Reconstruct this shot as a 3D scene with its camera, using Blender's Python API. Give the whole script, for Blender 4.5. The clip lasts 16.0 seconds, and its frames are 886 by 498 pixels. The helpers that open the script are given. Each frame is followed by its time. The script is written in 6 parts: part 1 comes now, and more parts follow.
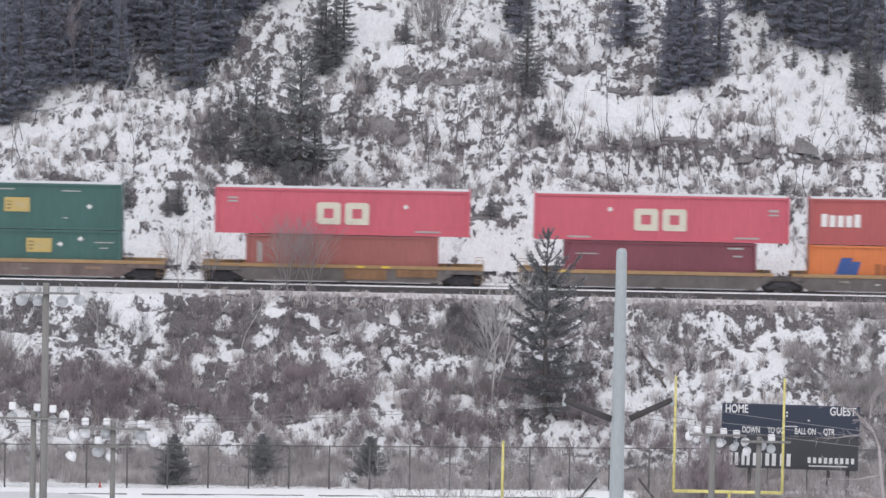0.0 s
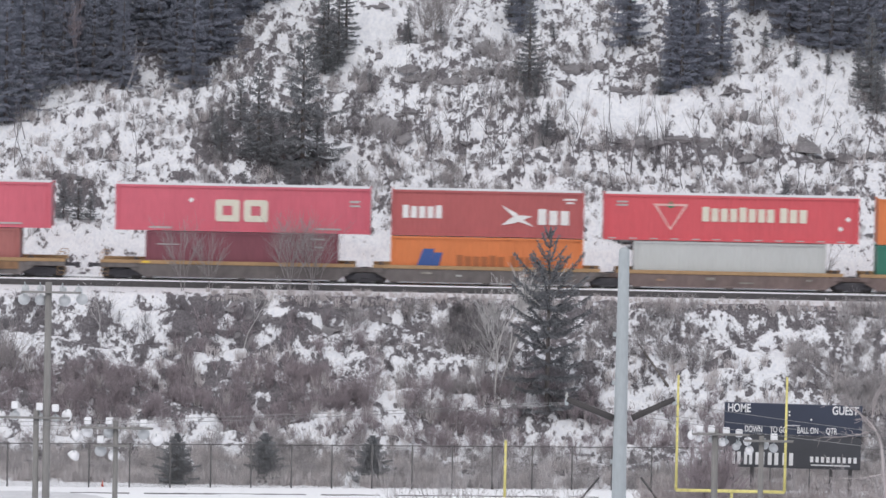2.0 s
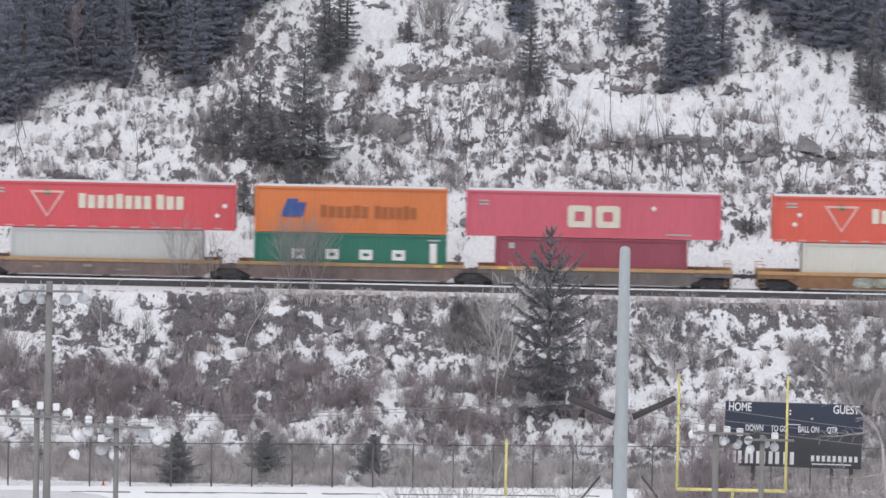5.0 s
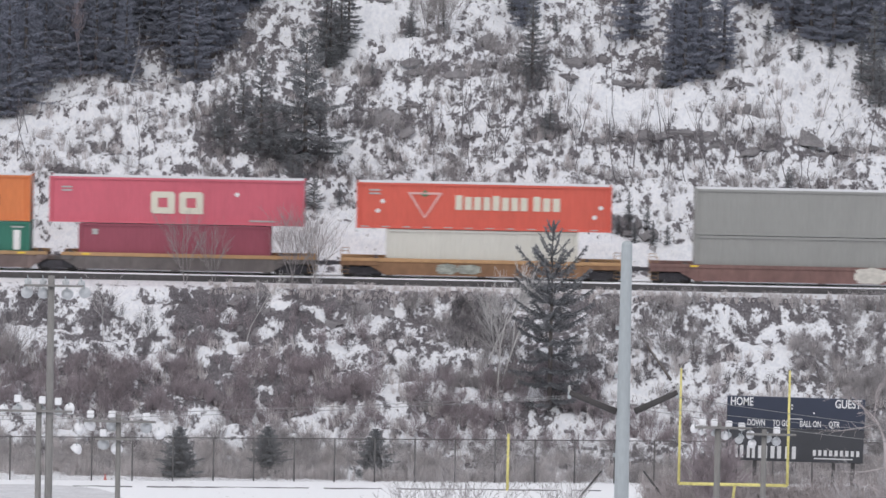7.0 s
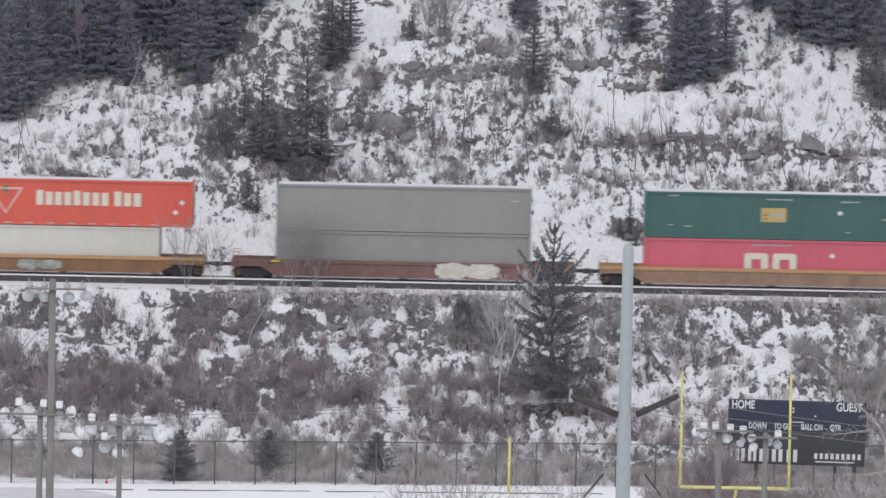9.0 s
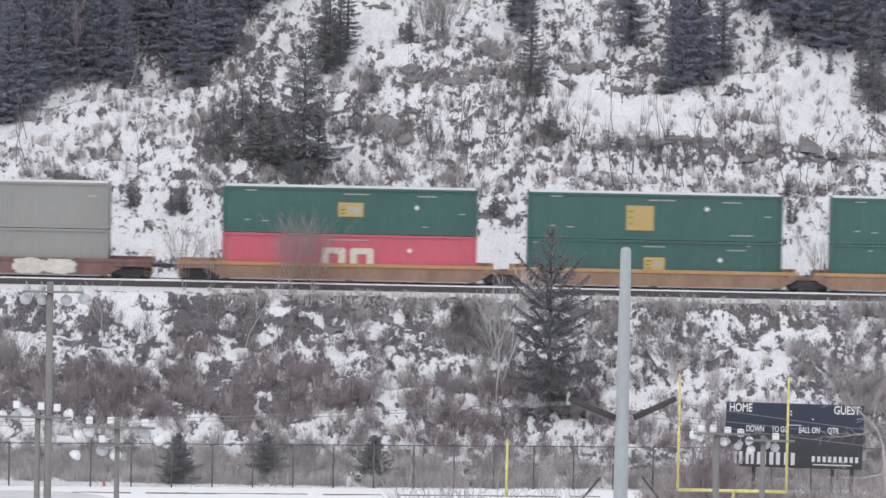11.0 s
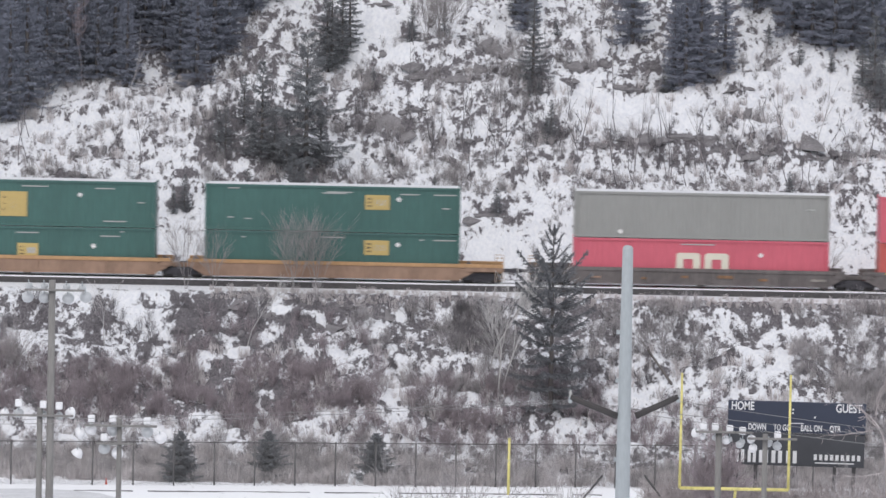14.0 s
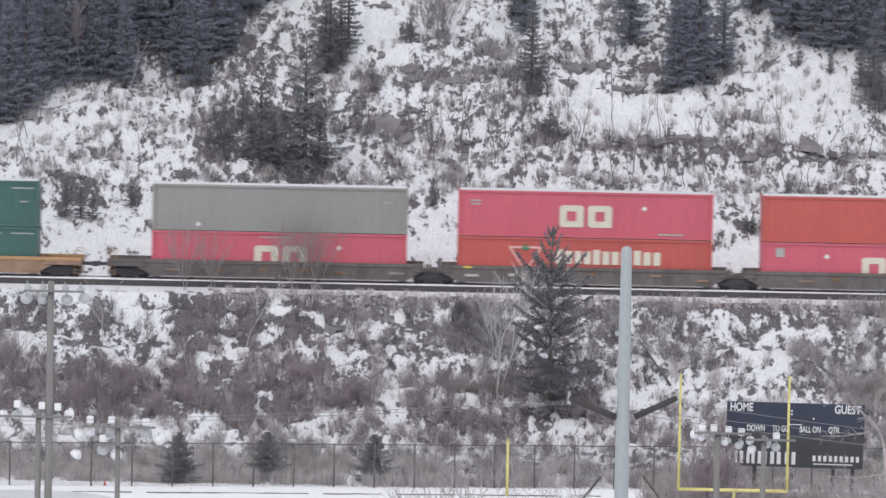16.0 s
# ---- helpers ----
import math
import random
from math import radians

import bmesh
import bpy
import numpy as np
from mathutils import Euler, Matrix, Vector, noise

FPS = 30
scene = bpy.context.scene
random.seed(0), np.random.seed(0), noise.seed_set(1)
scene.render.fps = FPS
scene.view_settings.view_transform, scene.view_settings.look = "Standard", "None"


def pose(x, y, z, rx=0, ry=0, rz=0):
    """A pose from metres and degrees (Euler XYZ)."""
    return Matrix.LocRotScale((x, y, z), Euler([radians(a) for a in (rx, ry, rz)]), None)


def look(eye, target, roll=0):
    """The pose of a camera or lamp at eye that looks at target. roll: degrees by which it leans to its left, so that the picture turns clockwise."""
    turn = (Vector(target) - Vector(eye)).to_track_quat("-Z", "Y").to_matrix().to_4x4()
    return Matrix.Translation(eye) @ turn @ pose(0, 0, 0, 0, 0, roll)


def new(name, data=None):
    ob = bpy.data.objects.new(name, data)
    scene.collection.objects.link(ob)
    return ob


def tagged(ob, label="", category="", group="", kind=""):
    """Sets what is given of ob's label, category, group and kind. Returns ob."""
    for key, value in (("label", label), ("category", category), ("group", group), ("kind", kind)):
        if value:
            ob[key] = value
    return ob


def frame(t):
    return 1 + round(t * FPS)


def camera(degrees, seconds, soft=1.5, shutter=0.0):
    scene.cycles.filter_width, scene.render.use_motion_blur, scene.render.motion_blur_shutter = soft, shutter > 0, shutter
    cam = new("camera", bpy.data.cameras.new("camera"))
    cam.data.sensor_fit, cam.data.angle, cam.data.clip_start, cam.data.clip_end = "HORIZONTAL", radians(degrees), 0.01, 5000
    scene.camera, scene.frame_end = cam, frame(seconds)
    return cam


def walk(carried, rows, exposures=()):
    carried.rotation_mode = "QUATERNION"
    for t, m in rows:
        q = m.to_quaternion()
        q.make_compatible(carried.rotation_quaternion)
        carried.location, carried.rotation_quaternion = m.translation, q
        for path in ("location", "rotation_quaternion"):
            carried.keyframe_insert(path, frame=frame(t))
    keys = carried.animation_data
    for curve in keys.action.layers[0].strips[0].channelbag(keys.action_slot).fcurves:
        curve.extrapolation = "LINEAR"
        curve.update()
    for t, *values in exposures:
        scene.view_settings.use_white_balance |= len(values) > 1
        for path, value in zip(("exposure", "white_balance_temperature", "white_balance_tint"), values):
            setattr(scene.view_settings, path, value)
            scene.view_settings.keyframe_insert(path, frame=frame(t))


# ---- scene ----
# ---- camera ----
EYE = Vector((0.0, 0.0, 35.3))
LENS = 9240.0  # picture widths: tele lens of a camera that stands still and trembles
cam = camera(2 * math.degrees(math.atan(784 / LENS)), 16.0, soft=1.55, shutter=0.5)
# seconds, tremble to the right and down (in 1/LENS radians), way of the train in 1/28 m
SWAY = [
    (0.0, -4.2, 4.6, 0.0), (0.5, -4.8, 6.0, 187.1), (1.0, -0.5, 3.1, 374.6), (1.5, 0.0, 0.0, 560.7),
    (2.0, 0.2, 3.1, 746.9), (2.5, -3.1, 7.7, 934.3), (3.0, -2.9, 7.2, 1120.7), (3.5, -4.6, 2.6, 1294.9),
    (4.0, 0.2, 3.1, 1480.3), (6.5, 3.1, -6.5, 2409.9), (7.0, 4.8, -8.6, 2596.4), (7.5, 3.2, -6.8, 2782.7),
    (8.0, 2.7, -4.8, 2970.0), (8.5, 4.6, -4.6, 3156.7), (9.0, 7.3, -3.0, 3341.8), (11.5, 2.6, 2.6, 4272.8),
    (12.0, 3.2, 1.6, 4457.3), (12.5, 1.2, -1.5, 4643.1), (13.0, 1.2, -3.0, 4830.4), (13.5, 3.9, -2.5, 5016.6),
    (14.0, 6.6, -0.9, 5202.6), (14.5, 3.7, -0.7, 5387.5), (15.0, 0.2, -0.8, 5575.4), (15.5, 0.3, 0.9, 5762.0),
    (16.0, 4.4, 1.2, 5948.9),
]


def aim(right, down):
    pitch = -math.atan(661 / LENS) + down / LENS
    yaw = -right / LENS
    way = Vector((math.sin(yaw) * math.cos(pitch), math.cos(yaw) * math.cos(pitch), math.sin(pitch)))
    return look(EYE, EYE + way * 100, 1.15)


walk(cam, [(t, aim(r, d)) for t, r, d, s in SWAY],
     [(0.0, 0.33), (4.0, 0.33), (6.5, 0.28), (9.0, 0.18), (11.5, 0.37), (13.0, 0.36), (14.0, 0.36), (14.6, 0.30), (16.0, 0.32)])

# ---- world and light: a bright overcast winter day ----
world = bpy.data.worlds.new("overcast_sky")
scene.world = world
world.use_nodes = True
wn, wl = world.node_tree.nodes, world.node_tree.links
wn.clear()
sky = wn.new("ShaderNodeTexSky")
sky.sky_type, sky.sun_disc = "NISHITA", False
sky.sun_elevation, sky.sun_rotation = radians(48), radians(200)
sky.dust_density, sky.altitude = 4.0, 1050
veil = wn.new("ShaderNodeMix")
veil.data_type = "RGBA"
veil.inputs[0].default_value = 0.75
veil.inputs[7].default_value = (6.25, 6.3, 6.55, 1)
bg = wn.new("ShaderNodeBackground")
bg.inputs[1].default_value = 0.125
wout = wn.new("ShaderNodeOutputWorld")
wl.new(sky.outputs[0], veil.inputs[6])
wl.new(veil.outputs[2], bg.inputs[0])
wl.new(bg.outputs[0], wout.inputs[0])
sun = new("sun", bpy.data.lights.new("sun", "SUN"))
sun.data.energy, sun.data.angle, sun.data.color = 0.7, radians(25), (1.0, 0.97, 0.94)
sun.matrix_world = look((-85, -160, 540), (0, 330, 10))


# ---- materials ----
def mat(name, base, rough=0.7, metal=0.0, grain=3.0, amount=0.25, fine=24.0, bump=0.15, streak=1.0, island=False):
    """A painted or natural surface: large stains, fine grain and a little relief. streak under 1 draws stains out upright."""
    m = bpy.data.materials.new(name)
    m.use_nodes = True
    n, l = m.node_tree.nodes, m.node_tree.links
    b = n["Principled BSDF"]
    b.inputs["Roughness"].default_value, b.inputs["Metallic"].default_value = rough, metal
    tc = n.new("ShaderNodeTexCoord")
    mp = n.new("ShaderNodeMapping")
    mp.inputs["Scale"].default_value = (1, 1, streak)
    l.new(tc.outputs["Object"], mp.inputs[0])
    facs = []
    for scale, detail in ((grain, 5), (fine, 3)):
        t = n.new("ShaderNodeTexNoise")
        t.inputs["Scale"].default_value, t.inputs["Detail"].default_value = scale, detail
        l.new(mp.outputs[0], t.inputs[0])
        facs.append(t.outputs[0])
    add = n.new("ShaderNodeMath")
    l.new(facs[0], add.inputs[0])
    l.new(facs[1], add.inputs[1])
    rnd = n.new("ShaderNodeNewGeometry").outputs["Random Per Island"] if island else n.new("ShaderNodeObjectInfo").outputs["Random"]
    add2 = n.new("ShaderNodeMath")
    add2.operation = "MULTIPLY_ADD"
    l.new(rnd, add2.inputs[0])
    add2.inputs[1].default_value = 0.5 if island else 0.12
    l.new(add.outputs[0], add2.inputs[2])
    ramp = n.new("ShaderNodeMapRange")
    top = 1.75 if island else 1.4
    ramp.inputs["From Min"].default_value, ramp.inputs["From Max"].default_value = 0.6, top
    ramp.inputs["To Min"].default_value, ramp.inputs["To Max"].default_value = 1 - amount, 1 + amount
    l.new(add2.outputs[0], ramp.inputs[0])
    mix = n.new("ShaderNodeVectorMath")
    mix.operation = "SCALE"
    mix.inputs[0].default_value = base
    l.new(ramp.outputs[0], mix.inputs[3])
    l.new(mix.outputs[0], b.inputs["Base Color"])
    if bump:
        bp = n.new("ShaderNodeBump")
        bp.inputs["Strength"].default_value, bp.inputs["Distance"].default_value = bump, 0.02
        l.new(facs[1], bp.inputs["Height"])
        l.new(bp.outputs[0], b.inputs["Normal"])
    return m


def ground_material():
    """Snow, broken by frozen soil and dead grass where the slope sheds it: the bare share is stored in the mesh."""
    m = bpy.data.materials.new("snow_and_soil")
    m.use_nodes = True
    n, l = m.node_tree.nodes, m.node_tree.links
    b = n["Principled BSDF"]
    b.inputs["Roughness"].default_value = 0.85
    b.inputs["Specular IOR Level"].default_value = 0.15
    tc = n.new("ShaderNodeTexCoord")
    mp = n.new("ShaderNodeMapping")
    mp.inputs["Scale"].default_value = (1.0, 0.5, 0.75)
    l.new(tc.outputs["Object"], mp.inputs[0])

    def noise_at(scale, detail, rough=0.6, src=None):
        t = n.new("ShaderNodeTexNoise")
        t.inputs["Scale"].default_value, t.inputs["Detail"].default_value, t.inputs["Roughness"].default_value = scale, detail, rough
        l.new(src or mp.outputs[0], t.inputs[0])
        return t.outputs[0]

    share = n.new("ShaderNodeAttribute")
    share.attribute_name = "bare"
    a, c, d = noise_at(1.55, 6, 0.6), noise_at(4.6, 2), noise_at(9, 3)
    s1 = n.new("ShaderNodeMath")
    s1.operation = "MULTIPLY_ADD"
    l.new(c, s1.inputs[0])
    s1.inputs[1].default_value = 0.40
    l.new(a, s1.inputs[2])
    s2 = n.new("ShaderNodeMath")
    l.new(s1.outputs[0], s2.inputs[0])
    l.new(share.outputs["Fac"], s2.inputs[1])
    edge = n.new("ShaderNodeValToRGB")
    edge.color_ramp.interpolation = "EASE"
    edge.color_ramp.elements[0].position, edge.color_ramp.elements[0].color = 0.40, (0, 0, 0, 1)
    edge.color_ramp.elements[1].position, edge.color_ramp.elements[1].color = 0.62, (1, 1, 1, 1)
    thin = edge.color_ramp.elements.new(0.50)
    thin.color = (0.42, 0.42, 0.42, 1)
    span = n.new("ShaderNodeMapRange")
    span.inputs["From Min"].default_value, span.inputs["From Max"].default_value = 0.995, 1.495
    l.new(s2.outputs[0], span.inputs[0])
    l.new(span.outputs[0], edge.inputs[0])
    soil = n.new("ShaderNodeValToRGB")
    soil.color_ramp.elements[0].position, soil.color_ramp.elements[0].color = 0.3, (0.066, 0.061, 0.068, 1)
    soil.color_ramp.elements[1].position, soil.color_ramp.elements[1].color = 0.7, (0.195, 0.180, 0.190, 1)
    l.new(d, soil.inputs[0])
    snow = n.new("ShaderNodeValToRGB")
    snow.color_ramp.elements[0].position, snow.color_ramp.elements[0].color = 0.3, (0.615, 0.625, 0.665, 1)
    snow.color_ramp.elements[1].position, snow.color_ramp.elements[1].color = 0.6, (0.73, 0.73, 0.748, 1)
    l.new(c, snow.inputs[0])
    level = n.new("ShaderNodeAttribute")
    level.attribute_name = "level"
    field_snow = n.new("ShaderNodeMix")
    field_snow.data_type = "RGBA"
    l.new(level.outputs["Fac"], field_snow.inputs[0])
    l.new(snow.outputs[0], field_snow.inputs[6])
    field_snow.inputs[7].default_value = (0.86, 0.86, 0.88, 1)
    mix = n.new("ShaderNodeMix")
    mix.data_type = "RGBA"
    l.new(edge.outputs[0], mix.inputs[0])
    l.new(field_snow.outputs[2], mix.inputs[6])
    l.new(soil.outputs[0], mix.inputs[7])
    l.new(mix.outputs[2], b.inputs["Base Color"])
    bp = n.new("ShaderNodeBump")
    bp.inputs["Strength"].default_value, bp.inputs["Distance"].default_value = 0.5, 0.12
    l.new(s1.outputs[0], bp.inputs["Height"])
    l.new(bp.outputs[0], b.inputs["Normal"])
    return m


SNOW_SOIL = ground_material()
SNOW = mat("snow", (0.82, 0.82, 0.85), 0.85, grain=1.5, amount=0.08, bump=0.3)
ROCK = mat("dark_rock", (0.175, 0.166, 0.172), 0.9, grain=1.2, amount=0.5, fine=9, bump=0.6)
BALLAST = mat("ballast", (0.062, 0.058, 0.060), 0.95, grain=4, amount=0.4, fine=30, bump=0.8)
RAIL = mat("rusty_rail", (0.090, 0.080, 0.080), 0.6, 0.5, grain=2, amount=0.25)
NEEDLE = mat("spruce_needles", (0.172, 0.179, 0.190), 0.85, grain=1.5, amount=0.45, bump=0, island=True)
NEEDLE_DARK = mat("dark_spruce_needles", (0.174, 0.179, 0.192), 0.85, grain=1.5, amount=0.25, bump=0, island=True)
# woods on the upper slope: distance haze is mixed into this pale, bluish needle colour
NEEDLE_HAZED = mat("hazed_forest_needles", (0.212, 0.226, 0.276), 0.85, grain=0.8, amount=0.12, bump=0, island=True)
BARK = mat("conifer_bark", (0.130, 0.115, 0.110), 0.9, grain=6, amount=0.35, streak=0.3)
ASPEN = mat("aspen_bark", (0.50, 0.485, 0.48), 0.85, grain=5, amount=0.35, streak=0.4)
GREY_TWIG = mat("grey_twigs", (0.340, 0.320, 0.325), 0.9, grain=0.7, amount=0.45, bump=0, island=True)
SLIM_TWIG = mat("slim_grey_brown_twigs", (0.285, 0.265, 0.265), 0.9, grain=0.7, amount=0.35, bump=0, island=True)
RUST_TWIG = mat("red_brown_twigs", (0.288, 0.247, 0.263), 0.9, grain=0.7, amount=0.4, bump=0, island=True)
FIELD_TWIG = mat("brown_grey_twigs", (0.335, 0.300, 0.300), 0.9, grain=0.7, amount=0.4, bump=0, island=True)
DARK_TWIG = mat("dark_twigs", (0.145, 0.135, 0.145), 0.9, grain=0.7, amount=0.4, bump=0, island=True)
GRASS = mat("dead_grass", (0.53, 0.495, 0.495), 0.9, grain=0.7, amount=0.4, bump=0, island=True)

ROSE_RED = mat("rose_red_paint", (0.570, 0.120, 0.163), 0.5, grain=0.5, amount=0.10, fine=6, streak=0.25, bump=0.05)
BRIGHT_RED = mat("bright_red_paint", (0.595, 0.092, 0.110), 0.5, grain=0.5, amount=0.10, fine=6, streak=0.25, bump=0.05)
ORANGE_RED = mat("faded_orange_red_paint", (0.630, 0.115, 0.080), 0.5, grain=0.5, amount=0.10, fine=6, streak=0.25, bump=0.05)
WORN_RED = mat("worn_red_paint", (0.49, 0.104, 0.090), 0.5, grain=0.5, amount=0.12, fine=6, streak=0.25, bump=0.05)
BRICK_RED = mat("brown_red_paint", (0.340, 0.120, 0.110), 0.55, grain=0.6, amount=0.16, fine=6, streak=0.25, bump=0.05)
DULL_RED = mat("dull_red_paint", (0.405, 0.100, 0.100), 0.5, grain=0.5, amount=0.13, fine=6, streak=0.25, bump=0.05)
MAROON = mat("maroon_paint", (0.200, 0.062, 0.082), 0.55, grain=0.6, amount=0.16, fine=6, streak=0.25, bump=0.05)
WINE = mat("wine_red_paint", (0.280, 0.065, 0.095), 0.55, grain=0.6, amount=0.13, fine=6, streak=0.25, bump=0.05)
ORANGE = mat("orange_paint", (0.620, 0.190, 0.062), 0.5, grain=0.5, amount=0.12, fine=6, streak=0.25, bump=0.05)
GREEN = mat("deep_green_paint", (0.052, 0.128, 0.114), 0.5, grain=0.5, amount=0.14, fine=6, streak=0.25, bump=0.05)
SEA_GREEN = mat("sea_green_paint", (0.030, 0.165, 0.115), 0.5, grain=0.5, amount=0.12, fine=6, streak=0.25, bump=0.05)
PALE_GREY = mat("pale_grey_paint", (0.50, 0.51, 0.50), 0.5, grain=0.5, amount=0.07, fine=6, streak=0.25, bump=0.05)
CREAM = mat("cream_paint", (0.60, 0.585, 0.53), 0.5, grain=0.5, amount=0.07, fine=6, streak=0.25, bump=0.05)
MID_GREY = mat("mid_grey_paint", (0.290, 0.290, 0.277), 0.5, grain=0.5, amount=0.08, fine=6, streak=0.25, bump=0.05)
PATH_GREY = mat("slushy_grey_surface", (0.58, 0.58, 0.60), 0.6, grain=0.8, amount=0.2, fine=5)
KERB = mat("dirty_concrete_kerb", (0.17, 0.165, 0.165), 0.9, grain=1.5, amount=0.4, fine=8)
ROOF = mat("frosted_roof_sheet", (0.62, 0.62, 0.64), 0.7, grain=0.8, amount=0.15, fine=7)
MARK_CREAM = mat("cream_marking", (0.66, 0.62, 0.52), 0.6, grain=3, amount=0.12)
MARK_ROSE = mat("pale_rose_marking", (0.72, 0.45, 0.42), 0.6, grain=3, amount=0.12)
MARK_WHITE = mat("white_marking", (0.74, 0.72, 0.71), 0.6, grain=3, amount=0.12)
MARK_BLUE = mat("blue_marking", (0.04, 0.09, 0.28), 0.6, grain=3, amount=0.12)
MARK_BROWN = mat("dark_brown_marking", (0.340, 0.110, 0.040), 0.6, grain=3, amount=0.12)
MARK_YELLOW = mat("yellow_plate", (0.500, 0.370, 0.140), 0.6, grain=3, amount=0.12)
MARK_DARK = mat("dark_marking", (0.09, 0.075, 0.05), 0.6, grain=3, amount=0.12)
MARK_GREEN = mat("green_marking", (0.03, 0.20, 0.10), 0.6, grain=3, amount=0.12)
MARK_DIM = mat("dim_white_marking", (0.400, 0.400, 0.390), 0.6, grain=3, amount=0.2)
CAR_BROWN = mat("grimy_brown_steel", (0.155, 0.115, 0.107), 0.75, grain=0.7, amount=0.4, fine=5, streak=0.4)
CAR_DARK = mat("grimy_dark_steel", (0.125, 0.110, 0.107), 0.75, grain=0.7, amount=0.4, fine=5, streak=0.4)
CAR_RUST = mat("rusty_ochre_steel", (0.21, 0.115, 0.062), 0.75, grain=0.7, amount=0.35, fine=5, streak=0.4)
CAR_RED = mat("rusty_red_steel", (0.175, 0.100, 0.090), 0.75, grain=0.7, amount=0.35, fine=5, streak=0.4)
CAR_TAN = mat("dusty_tan_steel", (0.270, 0.175, 0.125), 0.75, grain=0.7, amount=0.3, fine=5, streak=0.4)
CHORD_TAN = mat("tan_chord_paint", (0.34, 0.215, 0.11), 0.7, grain=0.7, amount=0.25, fine=5)
CHORD_OCHRE = mat("ochre_chord_paint", (0.420, 0.250, 0.125), 0.7, grain=0.7, amount=0.2, fine=5)
YELLOW_DOT = mat("reflective_yellow", (0.72, 0.50, 0.05), 0.5, grain=4, amount=0.1)
TRUCK = mat("bogie_iron", (0.065, 0.062, 0.070), 0.8, 0.2, grain=3, amount=0.35, fine=16)
WHEEL = mat("wheel_steel", (0.06, 0.055, 0.055), 0.6, 0.5, grain=3, amount=0.3)
GRAFFITI = mat("pale_graffiti", (0.56, 0.53, 0.48), 0.7, grain=2, amount=0.3, fine=7)
DARK_SPRAY = mat("grey_green_spray", (0.25, 0.26, 0.23), 0.7, grain=2.5, amount=0.75, fine=9)
FADED = mat("faded_pale_paint", (0.24, 0.22, 0.20), 0.75, grain=1.5, amount=0.4, fine=6)
GALV = mat("galvanised_steel", (0.36, 0.39, 0.405), 0.5, 0.15, grain=0.8, amount=0.12, fine=14, streak=0.3)
POLE_WOOD = mat("weathered_pole_wood", (0.190, 0.184, 0.178), 0.9, grain=2, amount=0.3, fine=18, streak=0.12)
LAMP_WHITE = mat("lamp_reflector_white", (0.74, 0.74, 0.76), 0.5, grain=3, amount=0.1)
LAMP_GREY = mat("lamp_reflector_grey", (0.47, 0.485, 0.50), 0.45, grain=3, amount=0.12)
GOAL_YELLOW = mat("goal_yellow_paint", (0.62, 0.55, 0.20), 0.6, grain=2, amount=0.3, fine=9)
NAVY = mat("navy_scoreboard_paint", (0.032, 0.040, 0.068), 0.5, grain=1, amount=0.12)
CHARCOAL = mat("charcoal_panel_paint", (0.055, 0.057, 0.066), 0.6, grain=1, amount=0.15)
SIGN_WHITE = mat("white_sign_letters", (0.72, 0.72, 0.73), 0.6, grain=6, amount=0.08)
DARK_POST = mat("dark_steel_post", (0.07, 0.068, 0.07), 0.6, 0.3, grain=3, amount=0.2)
FENCE_GREY = mat("fence_steel", (0.13, 0.125, 0.125), 0.6, 0.4, grain=3, amount=0.2)
WIRE = mat("aluminium_wire", (0.22, 0.22, 0.22), 0.6, 0.3, grain=2, amount=0.1, bump=0)
ARM_DARK = mat("dark_timber_arm", (0.06, 0.055, 0.055), 0.85, grain=4, amount=0.25)


# ---- small mesh tools ----
def mesh_of(name, bm, material):
    me = bpy.data.meshes.new(name)
    bm.to_mesh(me)
    bm.free()
    me.materials.append(material)
    return me


def part(name, bm, material, parent, label=""):
    """Links a bmesh (or a ready mesh) as one mesh object under a thing or a part."""
    me = bm if isinstance(bm, bpy.types.Mesh) else mesh_of(name, bm, material)
    ob = new(name, me)
    ob.parent = parent
    return tagged(ob, label)


def thing(name, label, category, m=None, group="", kind=""):
    ob = new(name)
    ob.empty_display_size = 0.2
    if m is not None:
        ob.matrix_world = m
    return tagged(ob, label, category, group, kind)


def box(bm, x0, x1, y0, y1, z0, z1, bevel=0.0):
    r = bmesh.ops.create_cube(bm, size=1.0)
    bmesh.ops.transform(bm, verts=r["verts"], matrix=Matrix.Translation(((x0 + x1) / 2, (y0 + y1) / 2, (z0 + z1) / 2)) @ Matrix.Diagonal((x1 - x0, y1 - y0, z1 - z0, 1)))
    if bevel:
        edges = list({e for v in r["verts"] for e in v.link_edges})
        bmesh.ops.bevel(bm, geom=edges, offset=bevel, segments=1, affect="EDGES")
    return bm


def boxes(*rows, bevel=0.0):
    bm = bmesh.new()
    for r in rows:
        box(bm, *r, bevel=bevel)
    return bm


def tube(bm, a, b, r0, r1=None, sides=8, caps=True):
    a, b = Vector(a), Vector(b)
    r1 = r0 if r1 is None else r1
    q = (b - a).to_track_quat("Z", "Y").to_matrix()
    rings = []
    for c, r in ((a, r0), (b, r1)):
        rings.append([bm.verts.new(c + q @ Vector((math.cos(2 * math.pi * i / sides) * r, math.sin(2 * math.pi * i / sides) * r, 0))) for i in range(sides)])
    for i in range(sides):
        j = (i + 1) % sides
        f = bm.faces.new((rings[0][i], rings[0][j], rings[1][j], rings[1][i]))
        f.smooth = sides > 5
    if caps:
        bm.faces.new(rings[0][::-1])
        bm.faces.new(rings[1])
    return bm


